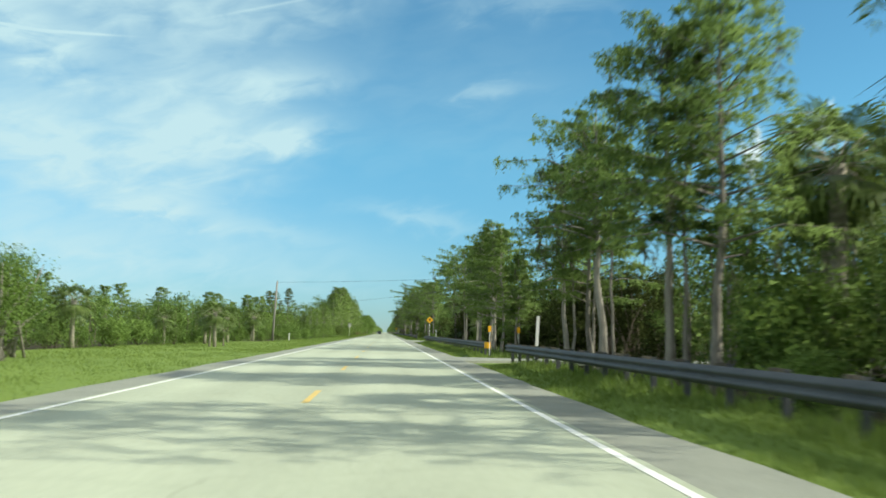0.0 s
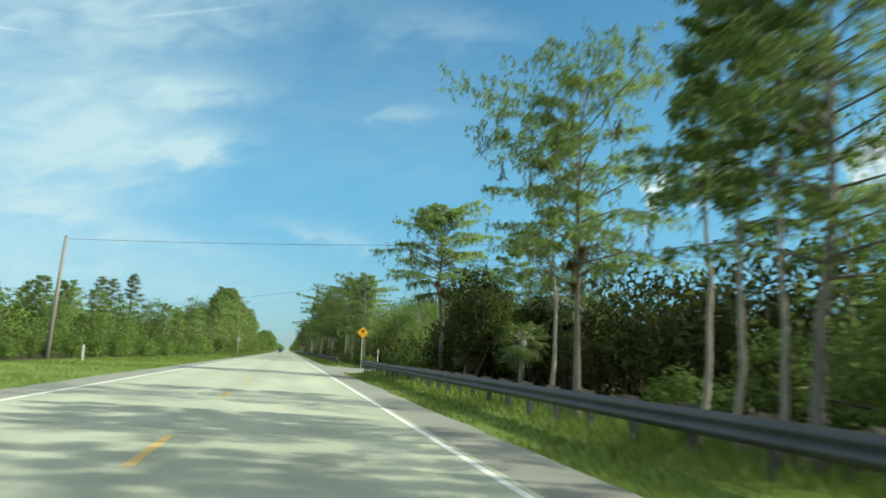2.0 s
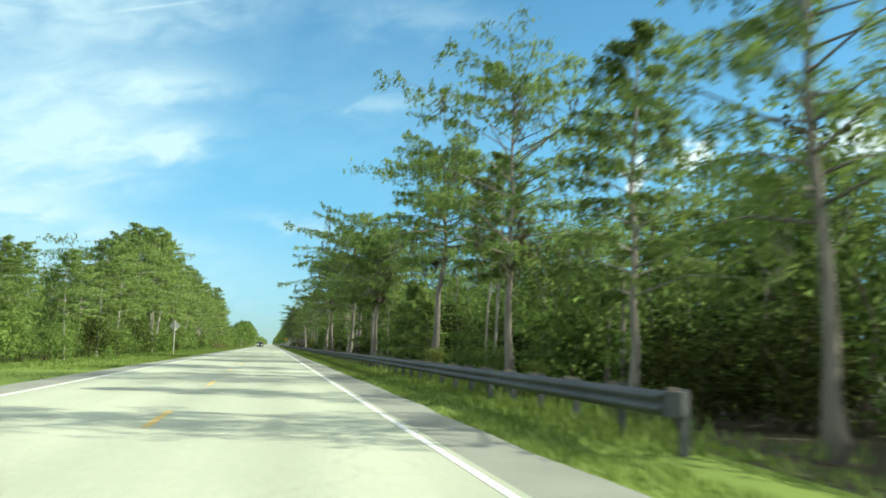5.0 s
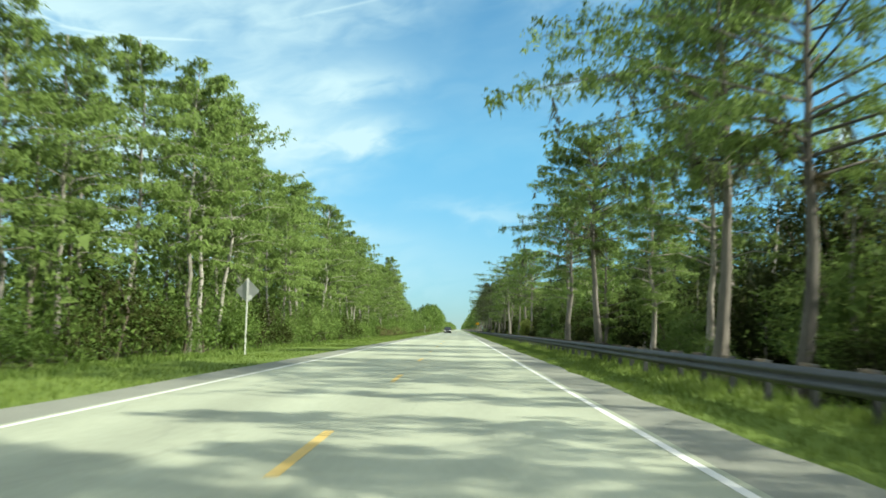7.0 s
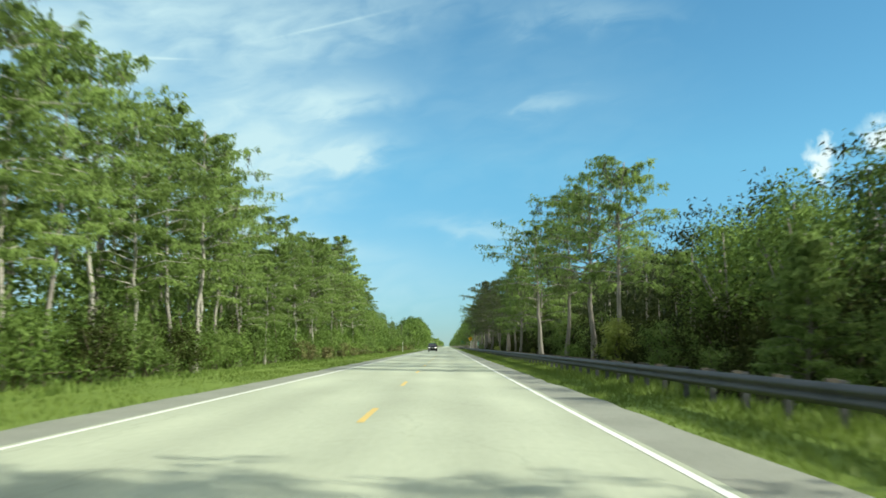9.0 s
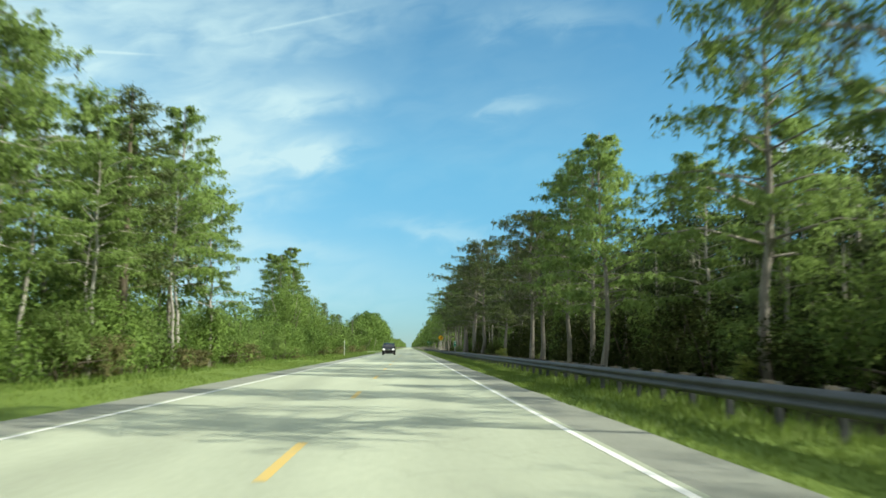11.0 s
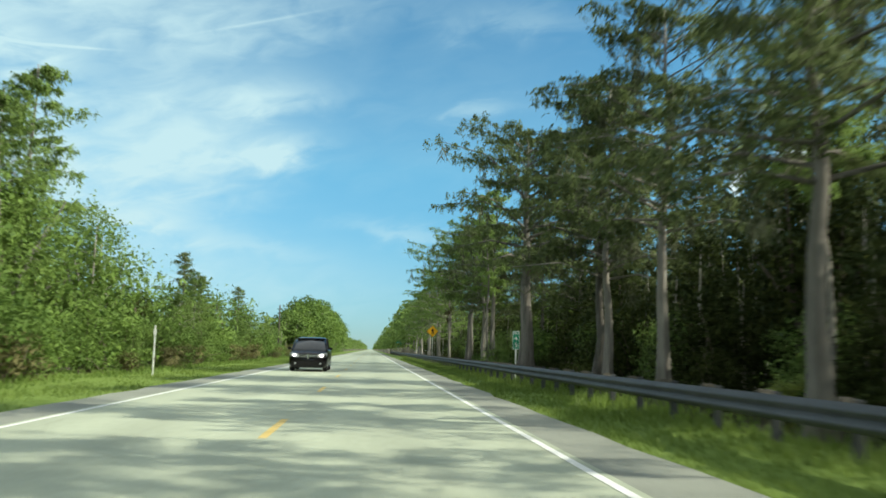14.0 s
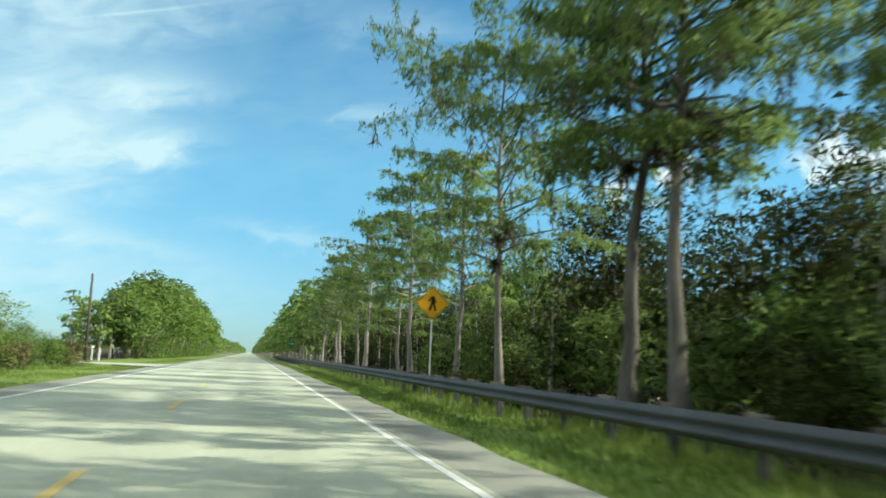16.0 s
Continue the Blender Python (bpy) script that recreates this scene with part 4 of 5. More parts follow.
for x, y in ((-16, 408), (-17, 412), (-15.5, 418), (-17, 421), (-15, 427)):
    plant(BROAD[0], x, y, r.uniform(1.0, 1.25), L_BR, "tree", "low trees of the left-hand woods")
for x, y, h in ((-12.8, 65, 2.5), (-13.6, 67, 1.7), (-12.9, 69, 1.3), (-16.4, 79, 2.6), (-18.3, 72, 2.2), (-19.6, 55, 3.0), (-15.6, 100, 1.7), (-16.0, 88, 2.6), (-15.0, 98, 2.8), (10.8, 20, 5.6), (11.9, 22.5, 5.2), (10.4, 13, 6), (11.4, 90.6, 4.2), (9.2, 88, 2.2), (8.5, 95.5, 1.5), (8.7, 99.5, 1.2)):
    plant(PALMS[0 if h > 4 else 1], x, y, h / (4.5 if h > 4 else 3.2), "cabbage palm with drooping fan leaves", "palm", "cabbage palms")
for x, y, h in ((-15, 34, 4.2), (-15.8, 37, 4.5), (-17, 31, 4.6), (-18, 40, 3.6)):
    plant(BROAD[0], x, y, h / 7.5, L_BR, "tree", "low trees of the left-hand woods")
# vine-grown broad-leaved trees beyond the driveway
y = 537.0
while y < 690:
    y += r.uniform(5, 8)
    plant(VINE_TREE, -14 + r.uniform(-1.5, 1), y, min(1.55, 0.72 + 0.033 * (y - 534)) * r.uniform(0.92, 1.05), "broad-leaved tree overgrown with bright green vines", "tree", "vine-grown trees beyond the driveway", wide=1.3)

# the joined depth of the woods
MID = [rough_tree(70 + i, 10, 2.3, 36, 24, 0.27, core=110) for i in range(5)]
BUSH = [rough_tree(80 + i, 3.2, 1.9, 18, 14, 0.27, 0.05, 0.55, core=40) for i in range(4)]
FRONT_BUSH = [rough_tree(84 + i, 3.2, 1.9, 26, 22, 0.17, 0.05, 0.55, core=50) for i in range(4)]
DEEPER = [rough_tree(75 + i, 10, 2.6, 28, 16, 0.38, core=80) for i in range(4)]
DISTANT = [rough_tree(90 + i, 10, 2.9, 18, 11, 0.95) for i in range(5)]
spots, bushes, scrub, leftwood, behind = [], [], [], [], []
y = -14.0
while y < 540:
    y += r.uniform(1.6, 2.6)
    if not open_right(y) and not 250 < y < 283 and not 36 < y < 70 and not 74 < y < 100:
        if r.random() < 0.75:
            spots.append((r.uniform(12.5, 16), y, -0.3, r.uniform(0.65, 0.95) if y < 435 else r.uniform(0.5, 0.7)))
        spots.append((r.uniform(16, 20), y, -0.3, r.uniform(0.75, 1.05) if y < 430 else r.uniform(0.6, 0.8)))
        if 355 < y < 445:
            behind.append((r.uniform(26, 33), y, -0.3, r.uniform(1.3, 1.6)))
    if not 72 < y < 146 and not 36 < y < 72:
        behind.append((r.uniform(19, 27), y, -0.3, r.uniform(0.8, 1.15) if y < 360 or y > 440 else r.uniform(1.1, 1.5)))
    else:
        bushes.append((r.uniform(19, 40), y, -0.3, r.uniform(1.3, 1.8)))
    if 250 < y < 283:
        spots.append((r.uniform(13, 20), y, -0.3, r.uniform(0.7, 0.9)))
    if not 30 < y < 60 and not 72 < y < 100 and not 245 < y < 283 and not open_right(y) and r.random() < 0.75:
        spots.append((r.uniform(9.3, 12), y, -0.3, r.uniform(0.35, 0.6)))
    if 58 < y < 92:
        bushes.append((r.uniform(11.5, 17), y, -0.3, r.uniform(1.25, 1.6)))
        bushes.append((r.uniform(12, 16), y + 1, -0.3, r.uniform(1.1, 1.4)))
    if not 33 < y < 43 and not 114 < y < 130:
        bushes.append((r.uniform(11, 14), y, -0.3, r.uniform(0.9, 1.4)))
        bushes.append((r.uniform(14, 22), y, -0.3, r.uniform(1.2, 1.9)))
    e = left_edge(y)
    if not 494 < y < 510:
        scrub.append((e - r.uniform(0.4, 2.2), y, -0.15, r.uniform(0.75, 1.2) if 195 < y < 350 else r.uniform(0.4, 0.8)))
        scrub.append((e - r.uniform(2, 6), y, -0.15, r.uniform(0.7, 1.35) * (0.6 if y > 482 else 1.5 if y > 400 else 1.05 if y > 350 else 1)))
        if 150 < y < 350:
            scrub.append((e - r.uniform(0.3, 1.8), y + 0.8, -0.15, r.uniform(0.35, 0.65)))
            scrub.append((e - r.uniform(4, 9), y, -0.15, r.uniform(1.2, 1.7)))
        else:
            scrub.append((e - r.uniform(6, 14), y, -0.15, r.uniform(1.1, 1.6) * (0.55 if y > 482 else 1)))
    if 150 < y < 350:
        leftwood.append((e - r.uniform(2.5, 6), y, -0.15, r.uniform(0.8, 1.05) * (0.62 if y < 203 else 1.0)))
    elif not 494 < y < 510:
        scrub.append((e - r.uniform(8, 24), y, -0.15, r.uniform(1.3, 2.0) * (0.5 if y > 482 else 0.75 if y < 150 else 1)))
y = 540.0
while y < 700:
    y += r.uniform(2, 3.5)
    scrub.append((-11.6 - r.uniform(0.0, 1.5), y, -0.15, r.uniform(0.8, 1.5)))
# depths in shade and in sun differ by leaf colour; the darker carry painted shade
woods("deep_woods", "dense green cypress woods, leaves darkened for shade, seen between the nearer trees", "woods", [s for s in spots if s[1] > 215], MID, [M_DEEP, M_BARK])
woods("near_woods", "lighter green cypress woods beyond the first drive", "woods", [s for s in spots if s[1] <= 215], MID, [M_CYPRESS, M_BARK])
woods("back_woods", "far trees deep inside the cypress woods, leaves darkened for shade", "woods", behind, DEEPER, [M_DEEP, M_BARK])
woods("left_woods", "sunlit green cypress woods behind the left verge", "woods", leftwood, MID, [M_CYPRESS, M_BARK])
woods("light_undergrowth", "green undergrowth between the nearer cypresses", "undergrowth", [s for s in bushes if s[1] <= 215 and not 36 < s[1] < 146], BUSH, [M_BROAD, M_DARK_BARK])
woods("deep_undergrowth", "dense undergrowth on the floor of the woods, dark leaves deepened for shade", "undergrowth", [s for s in bushes if s[1] > 215 or 36 < s[1] < 146], BUSH, [M_DARK_SHADED_LEAF, M_DARK_BARK])
front = [p for p in scrub if p[0] > left_edge(p[1]) - 3.2]
woods("left_scrub", "green scrub of mixed shrubs along the verge", "scrub", front, FRONT_BUSH, [M_BROAD, M_DARK_BARK])
woods("deep_scrub", "green scrub deep behind the verge", "scrub", [p for p in scrub if p[0] <= left_edge(p[1]) - 3.2], BUSH, [M_BROAD, M_DARK_BARK])

far = []
y = 532.0
while y < 2600:
    y += r.uniform(3, 5) * (1 + (y - 530) / 300)
    for side, xs in ((1, (7.6, 11, 16)), (-1, (11.5, 15.5, 20))):
        for x in xs:
            k = r.uniform(0.85, 1.15)
            if side < 0:
                if y < 700 and x < 15:
                    continue
                k *= 0.7 if y < 1100 else 0.9
            far.append((side * (x + r.uniform(-1.2, 1.2)), y + r.uniform(-2, 2), -0.2, k))
woods("far_woods", "rows of trees running along the road to the horizon", "woods", far, DISTANT, [M_CYPRESS, M_BARK])

outer = []
for side, x0 in ((1, 42), (-1, 40)):
    for i in range(190):
        y = -30 + 3.03 * i
        k = r.uniform(0.36, 0.46) if 60 < y < 160 or side < 0 and (y < 160 or y > 345) else r.uniform(0.55, 0.75)
        outer.append((side * r.uniform(x0, x0 + 58), y, -0.2, k))
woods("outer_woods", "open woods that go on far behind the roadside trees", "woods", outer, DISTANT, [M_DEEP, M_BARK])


# ---- grass ----
def grass(name, label, bands, mat, seed):
    """bands: x range as functions of y, y range, blades a square metre, height."""
    rng = np.random.default_rng(seed)
    out = []
    for x0, x1, y0, y1, dense, tall in bands:
        n = int((x1 - x0) * (y1 - y0) * dense)
        x, y = rng.uniform(x0, x1, n), rng.uniform(y0, y1, n)
        patch = 0.75 + 0.5 * np.sin(x * 2.1 + y * 0.37) * np.sin(y * 0.9 + 1.3 * x)
        h = tall * rng.uniform(0.5, 1.3, n) * patch
        a = rng.uniform(0, 6.283, n)
        w = 0.012 + 0.05 * tall
        c = np.stack((x, y, bank(x, y) - 0.14), axis=1)
        s = np.stack((np.cos(a) * w, np.sin(a) * w, np.zeros(n)), axis=1)
        tip = c + np.stack((rng.normal(0, 0.35, n) * h, rng.normal(0, 0.35, n) * h, h + 0.04), axis=1)
        out.append(np.stack((c - s, c + s, tip), axis=1))
    tagged(new(name, blades(name, np.concatenate(out), mat)), label, "grass", kind="stuff")


grass("verge_grass", "short bright green grass of the mown verges",
      ((3.28, 4.7, 0, 34, 150, 0.10), (3.28, 4.7, 43, 108, 150, 0.10), (3.28, 4.7, 135, 500, 150, 0.10), (5.35, 7.0, 43, 108, 50, 0.2), (5.35, 6.6, 135, 500, 45, 0.2), (4.7, 7, 0, 34, 30, 0.16),
       (4.6, 5.35, 0, 33, 110, 0.2), (4.6, 5.35, 43, 109, 110, 0.2), (4.6, 5.35, 146, 520, 110, 0.2), (-9.5, -6.2, 0, 497, 45, 0.09), (-9.5, -6.2, 506, 560, 30, 0.09), (-20, -9.5, 10, 90, 25, 0.09), (-14, -9.5, 90, 140, 30, 0.12)), M_GRASS, 5)
grass("tall_grass", "long uncut grass along the foot of the woods",
      ((-11.6, -9.8, 120, 497, 34, 0.24), (5.2, 7.6, 2, 33, 14, 0.4), (5.2, 8.2, 46, 110, 16, 0.45), (5.2, 8.0, 146, 500, 10, 0.34)), M_TALL_GRASS, 6)


# ---- signs, posts, poles ----
def flat(points, y, thick=0.004):
    """A bmesh plate in the plane across the road, its front at y towards the camera."""
    bm = bmesh.new()
    f = bm.faces.new([bm.verts.new((x, y, z)) for x, z in points])
    r = bmesh.ops.extrude_face_region(bm, geom=[f])
    for v in r["geom"]:
        if isinstance(v, bmesh.types.BMVert):
            v.co.y += thick
    bmesh.ops.recalc_face_normals(bm, faces=bm.faces[:])
    return bm


def rounded(w, h, rad, cx=0.0, cz=0.0, turn=0.0):
    pts = []
    for sx, sz, a0 in ((1, 1, 0), (-1, 1, 90), (-1, -1, 180), (1, -1, 270)):
        for k in range(4):
            a = radians(a0 + 30 * k)
            pts.append((sx * (w / 2 - rad) + rad * math.cos(a), sz * (h / 2 - rad) + rad * math.sin(a)))
    t = radians(turn)
    return [(cx + x * math.cos(t) - z * math.sin(t), cz + x * math.sin(t) + z * math.cos(t)) for x, z in pts]


def bar(x0, z0, x1, z1, w):
    d = Vector((x1 - x0, z1 - z0)).normalized() * w / 2
    n = Vector((-d.y, d.x))
    return [(x0 + n.x, z0 + n.y), (x0 - n.x, z0 - n.y), (x1 - n.x, z1 - n.y), (x1 + n.x, z1 + n.y)]


def sign_post(top, h, mat=None, w=0.05, x=0.0):
    bm = bmesh.new()
    box(bm, x - w / 2, x + w / 2, 0.006, 0.006 + w * 0.7, -0.6, h, 0.006)
    part("post", bm, mat or M_ALU, top, "thin grey metal post")


def ring(outer, inner, y):
    """A flat border between two outlines with the same number of corners."""
    n = len(outer)
    vs = [(x, y, z) for x, z in outer] + [(x, y, z) for x, z in inner]
    return mesh_data("border", vs, [(i, (i + 1) % n, n + (i + 1) % n, n + i) for i in range(n)], M_BLACK)


def diamond_sign(x, y, cz, symbol, label):
    top = Empty("warning_sign")
    top.location = (x, y, 0)
    sign_post(top, cz + 0.35, M_WHITE)
    part("panel", flat(rounded(0.79, 0.79, 0.05, 0, cz, 45), 0.0), M_YELLOW, top, "yellow diamond panel")
    part("border", ring(rounded(0.75, 0.75, 0.05, 0, cz, 45), rounded(0.72, 0.72, 0.05, 0, cz, 45), -0.003), None, top, "thin black border")
    for pts in symbol:
        part("symbol", flat([(px, cz + pz) for px, pz in pts], -0.006, 0.003), M_BLACK, top, "plain black mark")
    return tagged(top, label, "road sign", "yellow warning signs")


walking_mark = (bar(0.0, 0.22, 0.02, 0.02, 0.12), bar(0.03, 0.03, 0.11, -0.24, 0.07), bar(0.0, 0.03, -0.09, -0.24, 0.07), bar(0.05, 0.17, 0.12, 0.02, 0.05), bar(-0.04, 0.17, -0.14, 0.05, 0.05))
skid_mark = (rounded(0.30, 0.12, 0.03, 0.0, 0.12), rounded(0.18, 0.08, 0.02, 0.0, 0.21), bar(-0.12, 0.04, -0.02, -0.10, 0.04), bar(-0.02, -0.10, -0.12, -0.22, 0.04), bar(0.12, 0.04, 0.20, -0.10, 0.04), bar(0.20, -0.10, 0.10, -0.22, 0.04))
curve_mark = (bar(-0.05, -0.25, -0.05, 0.05, 0.08), bar(-0.05, 0.05, 0.12, 0.22, 0.08))
diamond_sign(5.65, 462.4, 3.0, walking_mark, "yellow diamond warning sign with a black figure mark on a post")
diamond_sign(6.62, 133.6, 3.14, skid_mark, "yellow diamond warning sign with a black skid mark on a post")
diamond_sign(6.3, 685, 2.6, curve_mark, "yellow diamond warning sign far along the road")


def text_mesh(body, size):
    cu = bpy.data.curves.new("digit", "FONT")
    cu.body, cu.size, cu.align_x, cu.align_y, cu.extrude = body, size, "CENTER", "CENTER", 0.002
    ob = new("digit_curve", cu)
    bpy.context.view_layer.update()
    me = bpy.data.meshes.new_from_object(ob.evaluated_get(bpy.context.evaluated_depsgraph_get()))
    bpy.data.objects.remove(ob)
    me.materials.clear()
    me.materials.append(M_WHITE)
    return me


def mile_marker(x, y):
    top = Empty("mile_marker")
    top.location = (x, y, 0)
    sign_post(top, 1.68, M_WHITE, 0.06)
    part("panel", flat(rounded(0.30, 0.78, 0.03, 0, 1.70), 0.0), M_GREEN_SIGN, top, "upright green panel")
    b = part("border", ring(rounded(0.285, 0.765, 0.03, 0, 1.70), rounded(0.25, 0.73, 0.02, 0, 1.70), -0.003), None, top, "white border")
    b.data = b.data.copy()
    b.data.materials.clear()
    b.data.materials.append(M_WHITE)
    for ch, z, size in (("MILE", 1.985, 0.115), ("4", 1.765, 0.27), ("5", 1.49, 0.27)):
        o = part("digit" if len(ch) == 1 else "word", text_mesh(ch, size), None, top, "white lettering")
        o.matrix_basis = pose(0, -0.006, z, 90, 0, 0)
    return tagged(top, "green mile marker with white numerals on a white post", "road sign")


mile_marker(5.95, 416.8)


def green_sign(x, y):
    top = Empty("guide_sign")
    top.location = (x, y, 0)
    sign_post(top, 2.9, None, 0.07)
    part("panel", flat(rounded(1.1, 1.0, 0.06, 0, 2.35), 0.0), M_GREEN_SIGN, top, "green panel")
    for z, w in ((2.6, 0.6), (2.38, 0.8), (2.14, 0.7)):
        part("lettering_bar", flat(rounded(w, 0.1, 0.02, 0, z), -0.005, 0.004), M_WHITE, top, "white bar of lettering")
    tagged(top, "green guide sign with white lettering behind the guardrail", "road sign")


green_sign(5.5, 556)


def sign_back(x, y):
    top = Empty("sign_from_behind")
    top.location = (x, y, 0)
    bm = bmesh.new()
    box(bm, -0.035, 0.035, -0.055, -0.022, -0.6, 3.32, 0.006)
    part("post", bm, M_WHITE, top, "thin white post")
    part("panel", flat(rounded(0.79, 0.79, 0.05, 0, 2.75, 45), 0.0), M_ALU, top, "bare aluminium diamond panel")
    bm = bmesh.new()
    box(bm, -0.35, 0.35, -0.02, -0.001, 2.74, 2.78, 0.004)
    part("brace", bm, M_ALU, top)
    bm = flat(rounded(0.26, 0.2, 0.03, 0.1, 2.45), -0.06)
    part("plate", bm, M_WHITE, top, "small white plate")
    tagged(top, "bare metal back of a diamond sign on a pale post", "road sign")


sign_back(-9.7, 229.3)


def marker_post(x, y, h, w, lean, label, cap=None):
    top = Empty("marker_post")
    top.matrix_basis = pose(x, y, 0, 0, lean, 0)
    bm = bmesh.new()
    box(bm, -w / 2, w / 2, -0.02, 0.02, -0.4, h, 0.008)
    part("stake", bm, M_WHITE, top)
    if cap:
        cw, ch, cm, cz = cap
        part("reflector_plate", flat(rounded(cw, ch, 0.02, 0.0, cz), -0.03), cm, top, "small rectangular plate")
    tagged(top, label, "marker post", "white marker posts")


marker_post(-12.35, 110.4, 0.85, 0.12, 0, "short white marker post standing in the grass")
marker_post(6.14, 36.1, 1.95, 0.13, 3, "tall leaning white marker stake beside the drive")
marker_post(-9.1, 417.6, 1.95, 0.06, 0, "thin white post at the edge of the scrub", (0.12, 0.22, M_WHITE, 1.68))
marker_post(7.0, 122.8, 1.6, 0.06, 0, "thin post with a small pale plate by the side road", (0.16, 0.28, M_ALU, 1.45))
marker_post(5.1, 43.7, 1.58, 0.035, 0, "post with a small orange-yellow object marker at the rail's end", (0.16, 0.30, M_YELLOW, 1.42))
marker_post(5.3, 35.5, 1.47, 0.022, 0, "post with a small orange-yellow object marker at the rail's end", (0.12, 0.25, M_YELLOW, 1.33))
marker_post(-13.2, 518, 1.0, 0.14, 4, "short white post beside the driveway")


def mailbox(x, y):
    top = Empty("mailbox")
    top.location = (x, y, 0)
    bm = bmesh.new()
    box(bm, -0.06, 0.06, -0.06, 0.06, -0.4, 1.0, 0.01)
    part("post", bm, M_WHITE, top)
    bm = bmesh.new()
    box(bm, -0.12, 0.12, -0.25, 0.25, 1.0, 1.2, 0.04)
    part("box", bm, M_WHITE, top, "white rounded letter box")
    tagged(top, "white mailbox on a short post beside the driveway", "mailbox")


mailbox(-14.0, 519)


def utility_pole(x, y, h, lean=0.0, arm=False, label="grey wooden utility pole at the edge of the scrub", mat=M_POLE):
    top = Empty("utility_pole")
    top.matrix_basis = pose(x, y, 0, 0, lean, 0)
    part("shaft", smooth(mesh_data("shaft", *tube([(0, 0, -0.6), (0, 0, h * 0.5), (0, 0, h)], [0.15, 0.12, 0.10], 10), mat)), None, top)
    if arm:
        bm = bmesh.new()
        box(bm, -0.2, 1.3, -0.05, 0.05, h - 0.75, h - 0.66, 0.01)
        part("crossarm", bm, M_POLE, top)
        bm = bmesh.new()
        bmesh.ops.create_cone(bm, cap_ends=True, segments=12, radius1=0.13, radius2=0.13, depth=0.3, matrix=Matrix.Translation((0.28, 0, h * 0.62)))
        part("fitting", bm, M_ZINC, top, "small grey fitting")
    bm = bmesh.new()
    bmesh.ops.create_cone(bm, cap_ends=True, segments=8, radius1=0.05, radius2=0.03, depth=0.16, matrix=Matrix.Translation((0, 0, h + 0.07)))
    part("insulator", bm, M_ZINC, top)
    return tagged(top, label, "utility pole", "utility poles")


utility_pole(-14.45, 110.5, 7.4, 2.9, mat=M_PALE_POLE)
utility_pole(16, 102, 9.3, 0, True, "dark wooden utility pole above the thicket")
utility_pole(14, 129, 9.3, 0, False, "dark wooden utility pole above the thicket")
utility_pole(-15, 521.5, 7.9)


def cable(a, b, sag):
    pts = []
    for i in range(17):
        t = i / 16
        p = Vector(a).lerp(Vector(b), t)
        p.z -= sag * 4 * t * (1 - t)
        pts.append(p)
    me = smooth(mesh_data("overhead_cable", *tube(pts, [0.011] * 17, 5), M_CABLE))
    tagged(new("overhead_cable", me), "thin dark overhead cable between utility poles", "cable", "overhead cables")


cable((-14.08, 110.5, 7.3), (16, 102, 8.2), 0.2)
cable((-15, 168, 6.2), (16, 102, 7.6), 0.3)
cable((16, 102, 9.2), (14, 129, 9.2), 0.4)
cable((16, 102, 7.6), (40, 90, 8.6), 0.4)
cable((16, 102, 8.2), (44, 106, 8.0), 0.4)


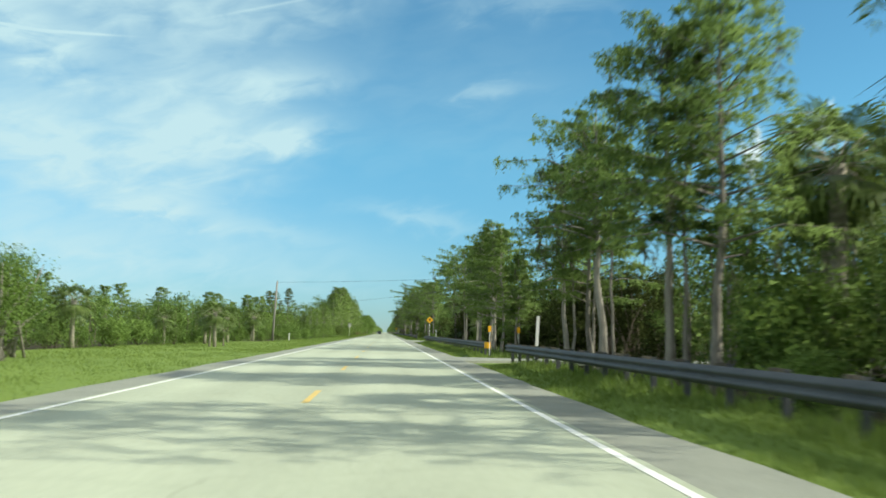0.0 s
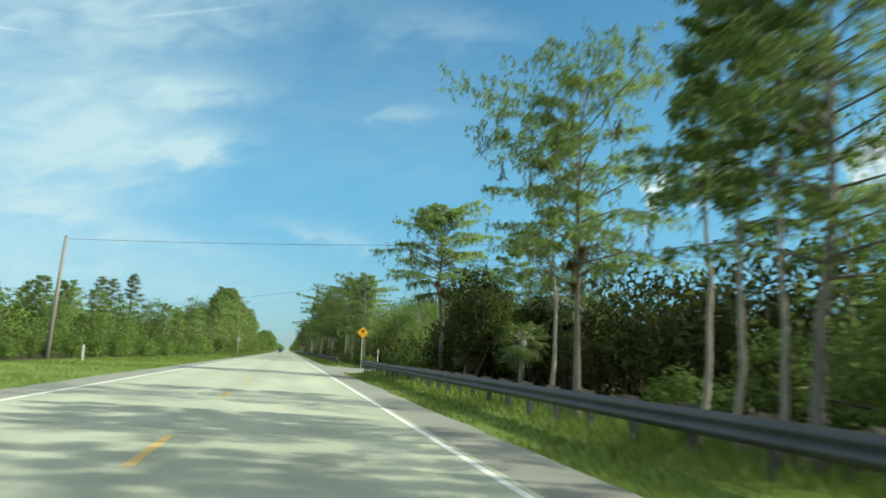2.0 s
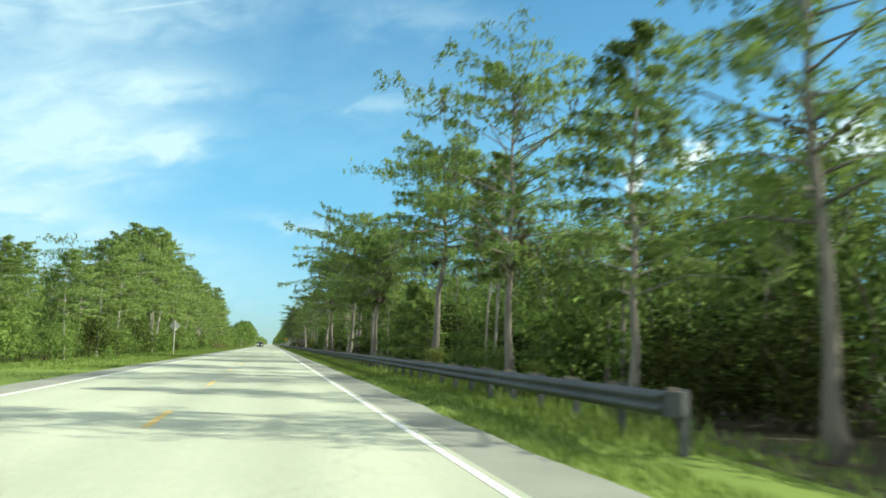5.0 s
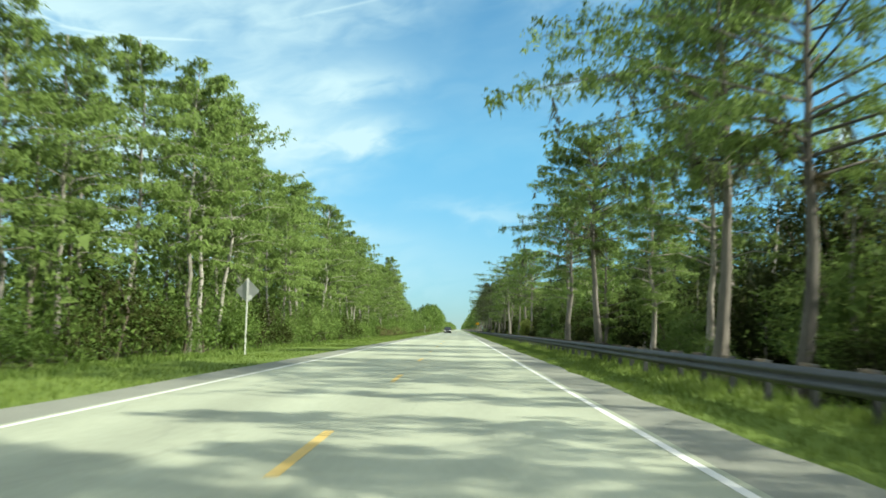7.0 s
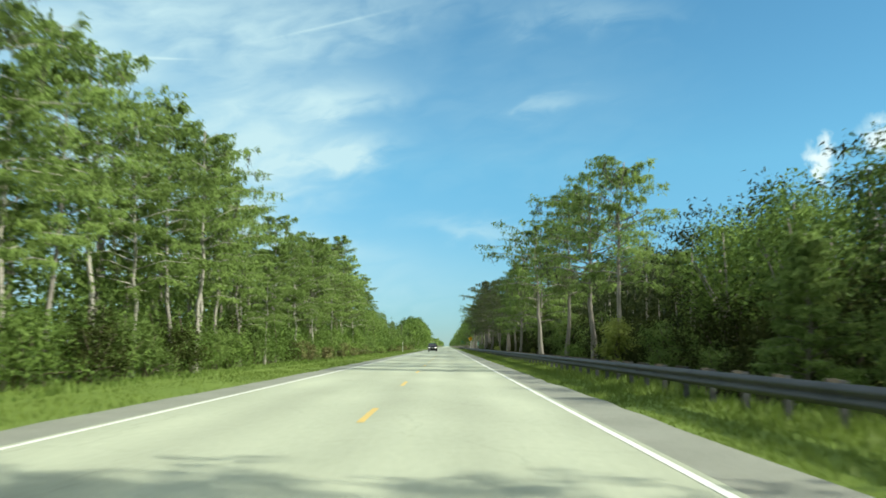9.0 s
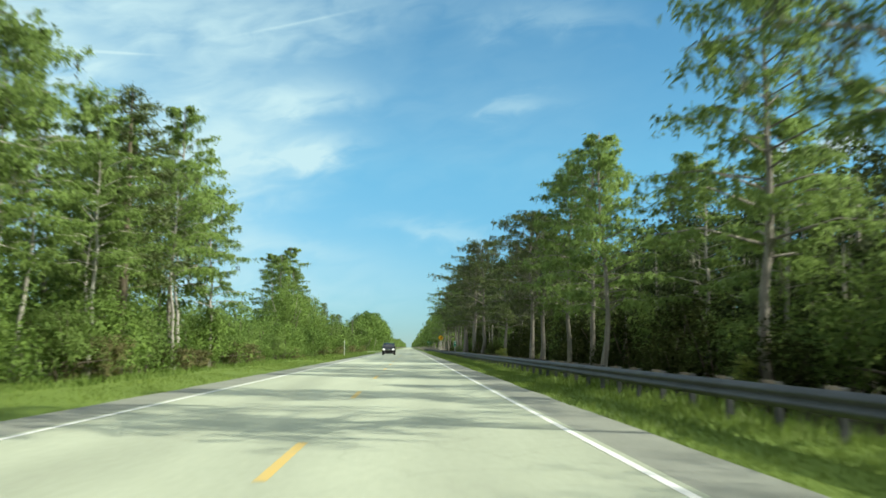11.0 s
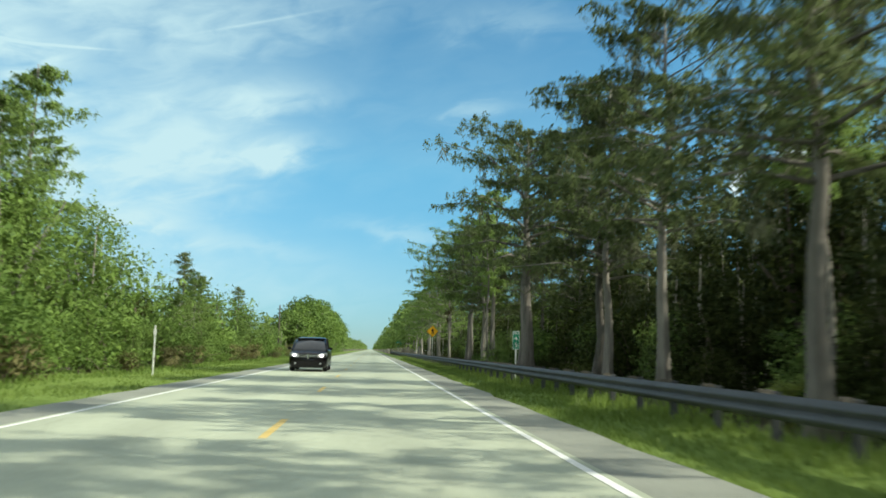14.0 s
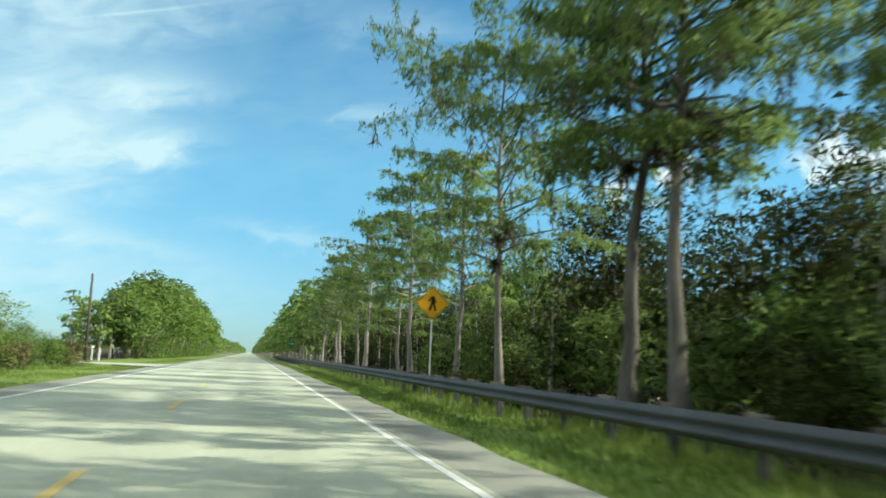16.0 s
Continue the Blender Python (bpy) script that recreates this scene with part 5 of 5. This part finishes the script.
# ---- the oncoming car ----
def car(x, y):
    top = Empty("car")
    top.location = (x, y, 0)

    def loft(stations, mat, name, label=""):
        """stations: (y, [(x, z), ...]) half outlines from the bottom middle round to the top middle."""
        bm = bmesh.new()
        rows = []
        for sy, half in stations:
            full = [(-px, pz) for px, pz in half] + [(px, pz) for px, pz in reversed(half) if px > 0.001]
            rows.append([bm.verts.new((px, sy, pz)) for px, pz in full])
        n = len(rows[0])
        for a, b in zip(rows, rows[1:]):
            for i in range(n):
                bm.faces.new((a[i], a[(i + 1) % n], b[(i + 1) % n], b[i]))
        bm.faces.new(rows[0])
        bm.faces.new(list(reversed(rows[-1])))
        bmesh.ops.recalc_face_normals(bm, faces=bm.faces[:])
        me_ob = part(name, bm, mat, top, label)
        smooth(me_ob.data)
        mod = me_ob.modifiers.new("round", "BEVEL")
        mod.width, mod.segments, mod.limit_method, mod.angle_limit = 0.03, 2, "ANGLE", radians(40)
        return me_ob

    def low(sy, w, z0, z1, crown):
        return sy, [(0.0, z0), (w * 0.88, z0), (w, z0 + 0.14), (w, z1 - 0.16), (w * 0.93, z1), (0.0, z1 + crown)]
    loft([low(0.0, 0.76, 0.30, 0.80, 0.03), low(0.10, 0.88, 0.20, 0.88, 0.05), low(0.34, 0.95, 0.18, 0.93, 0.06), low(0.8, 0.97, 0.18, 1.01, 0.06), low(1.15, 0.98, 0.18, 1.07, 0.04),
          low(3.0, 0.98, 0.18, 1.08, 0.0), low(4.3, 0.97, 0.2, 1.09, 0.0), low(4.76, 0.88, 0.34, 1.0, 0.02)], M_CAR, "body", "near-black painted body")

    def high(sy, wb, wt, z1):
        return sy, [(0.0, 1.03), (wb, 1.03), (wb * 0.97, 1.1), (wt + 0.02, z1 - 0.08), (wt - 0.08, z1), (0.0, z1 + 0.02)]
    loft([high(1.0, 0.88, 0.86, 1.10), high(1.85, 0.90, 0.74, 1.65), high(2.9, 0.88, 0.71, 1.71), high(4.1, 0.87, 0.69, 1.67), high(4.66, 0.82, 0.72, 1.3)], M_GLASS, "window_band", "dark tinted glass all round")
    loft([(1.80, [(0.0, 1.64), (0.66, 1.63), (0.74, 1.645), (0.69, 1.672), (0.0, 1.69)]), (2.9, [(0.0, 1.71), (0.64, 1.70), (0.73, 1.70), (0.66, 1.735), (0.0, 1.755)]),
          (4.2, [(0.0, 1.67), (0.62, 1.66), (0.71, 1.66), (0.64, 1.695), (0.0, 1.71)])], M_CAR, "roof_panel", "near-black roof")
    for sx in (-1, 1):
        part("pillar", mesh_data("pillar", *tube([(sx * 0.90, 0.98, 1.06), (sx * 0.77, 1.82, 1.65)], [0.035, 0.03], 6), M_CAR), None, top)
        for py in (2.75, 3.85):
            part("pillar", mesh_data("pillar", *tube([(sx * 0.88, py, 1.06), (sx * 0.74, py + 0.02, 1.69)], [0.03, 0.03], 6), M_TRIM), None, top)
        # swept-back lamp: a wedge that follows the corner of the nose
        bm = bmesh.new()
        outline = [(0.47, -0.01, 0.72), (0.47, -0.01, 0.83), (0.66, 0.03, 0.90), (0.88, 0.13, 0.93), (0.945, 0.30, 0.92), (0.94, 0.27, 0.80), (0.86, 0.08, 0.73), (0.66, 0.0, 0.70)]
        face = [bm.verts.new((sx * px, py - 0.035, pz)) for px, py, pz in outline]
        back = [bm.verts.new((sx * px * 0.93, py + 0.16, pz)) for px, py, pz in outline]
        bm.faces.new(face), bm.faces.new(list(reversed(back)))
        for q in range(8):
            bm.faces.new((face[q], back[q], back[(q + 1) % 8], face[(q + 1) % 8]))
        bmesh.ops.recalc_face_normals(bm, faces=bm.faces[:])
        lamp = part("headlight", bm, M_ALU, top, "swept-back clear headlight, switched on")
        bm = bmesh.new()
        bmesh.ops.create_uvsphere(bm, u_segments=14, v_segments=8, radius=0.075, matrix=Matrix.Translation((sx * 0.68, -0.015, 0.80)) @ Matrix.Diagonal((1.5, 0.4, 0.8, 1)))
        part("bulb", bm, M_LAMP, lamp, "lit white lamp")
        bm = bmesh.new()
        bmesh.ops.create_cone(bm, cap_ends=True, segments=14, radius1=0.045, radius2=0.045, depth=0.05, matrix=Matrix.Translation((sx * 0.62, -0.05, 0.40)) @ Matrix.Rotation(radians(90), 4, "X"))
        part("fog_lamp", bm, M_ALU, top, "small round fog lamp")
        bm = bmesh.new()
        box(bm, sx * 1.06 - 0.11, sx * 1.06 + 0.11, 1.3, 1.42, 1.08, 1.22, 0.045)
        part("wing_mirror", bm, M_CAR, top)
    bm = bmesh.new()
    box(bm, -0.46, 0.46, -0.03, 0.08, 0.64, 0.86, 0.03)
    grille = part("grille", bm, M_TRIM, top, "black grille with a bright cross")
    for b in ((-0.46, 0.46, 0.79, 0.825), (-0.44, 0.44, 0.715, 0.74), (-0.03, 0.03, 0.63, 0.87)):
        bm = bmesh.new()
        box(bm, b[0], b[1], -0.045, -0.03, b[2], b[3], 0.005)
        part("grille_bar", bm, M_CHROME, grille)
    bm = bmesh.new()
    box(bm, -0.82, 0.82, -0.05, 0.15, 0.20, 0.58, 0.06)
    part("bumper", bm, M_CAR, top, "dark lower bumper")
    for sx in (-1, 1):
        for wy in (0.92, 3.75):
            bm = bmesh.new()
            m = Matrix.Translation((sx * 0.83, wy, 0.35)) @ Matrix.Rotation(radians(90), 4, "Y")
            bmesh.ops.create_cone(bm, cap_ends=True, segments=28, radius1=0.35, radius2=0.35, depth=0.24, matrix=m)
            bmesh.ops.bevel(bm, geom=[e for e in bm.edges if e.calc_face_angle(0) > 1.0], offset=0.04, segments=2, affect="EDGES")
            tyre = part("wheel", bm, M_RUBBER, top, "black tyre")
            bm = bmesh.new()
            bmesh.ops.create_cone(bm, cap_ends=True, segments=20, radius1=0.22, radius2=0.2, depth=0.26, matrix=m)
            part("rim", bm, M_ALU, tyre)
    return tagged(top, "near-black car with lit headlights in the oncoming lane", "car")


car(-3.25, 424.5)
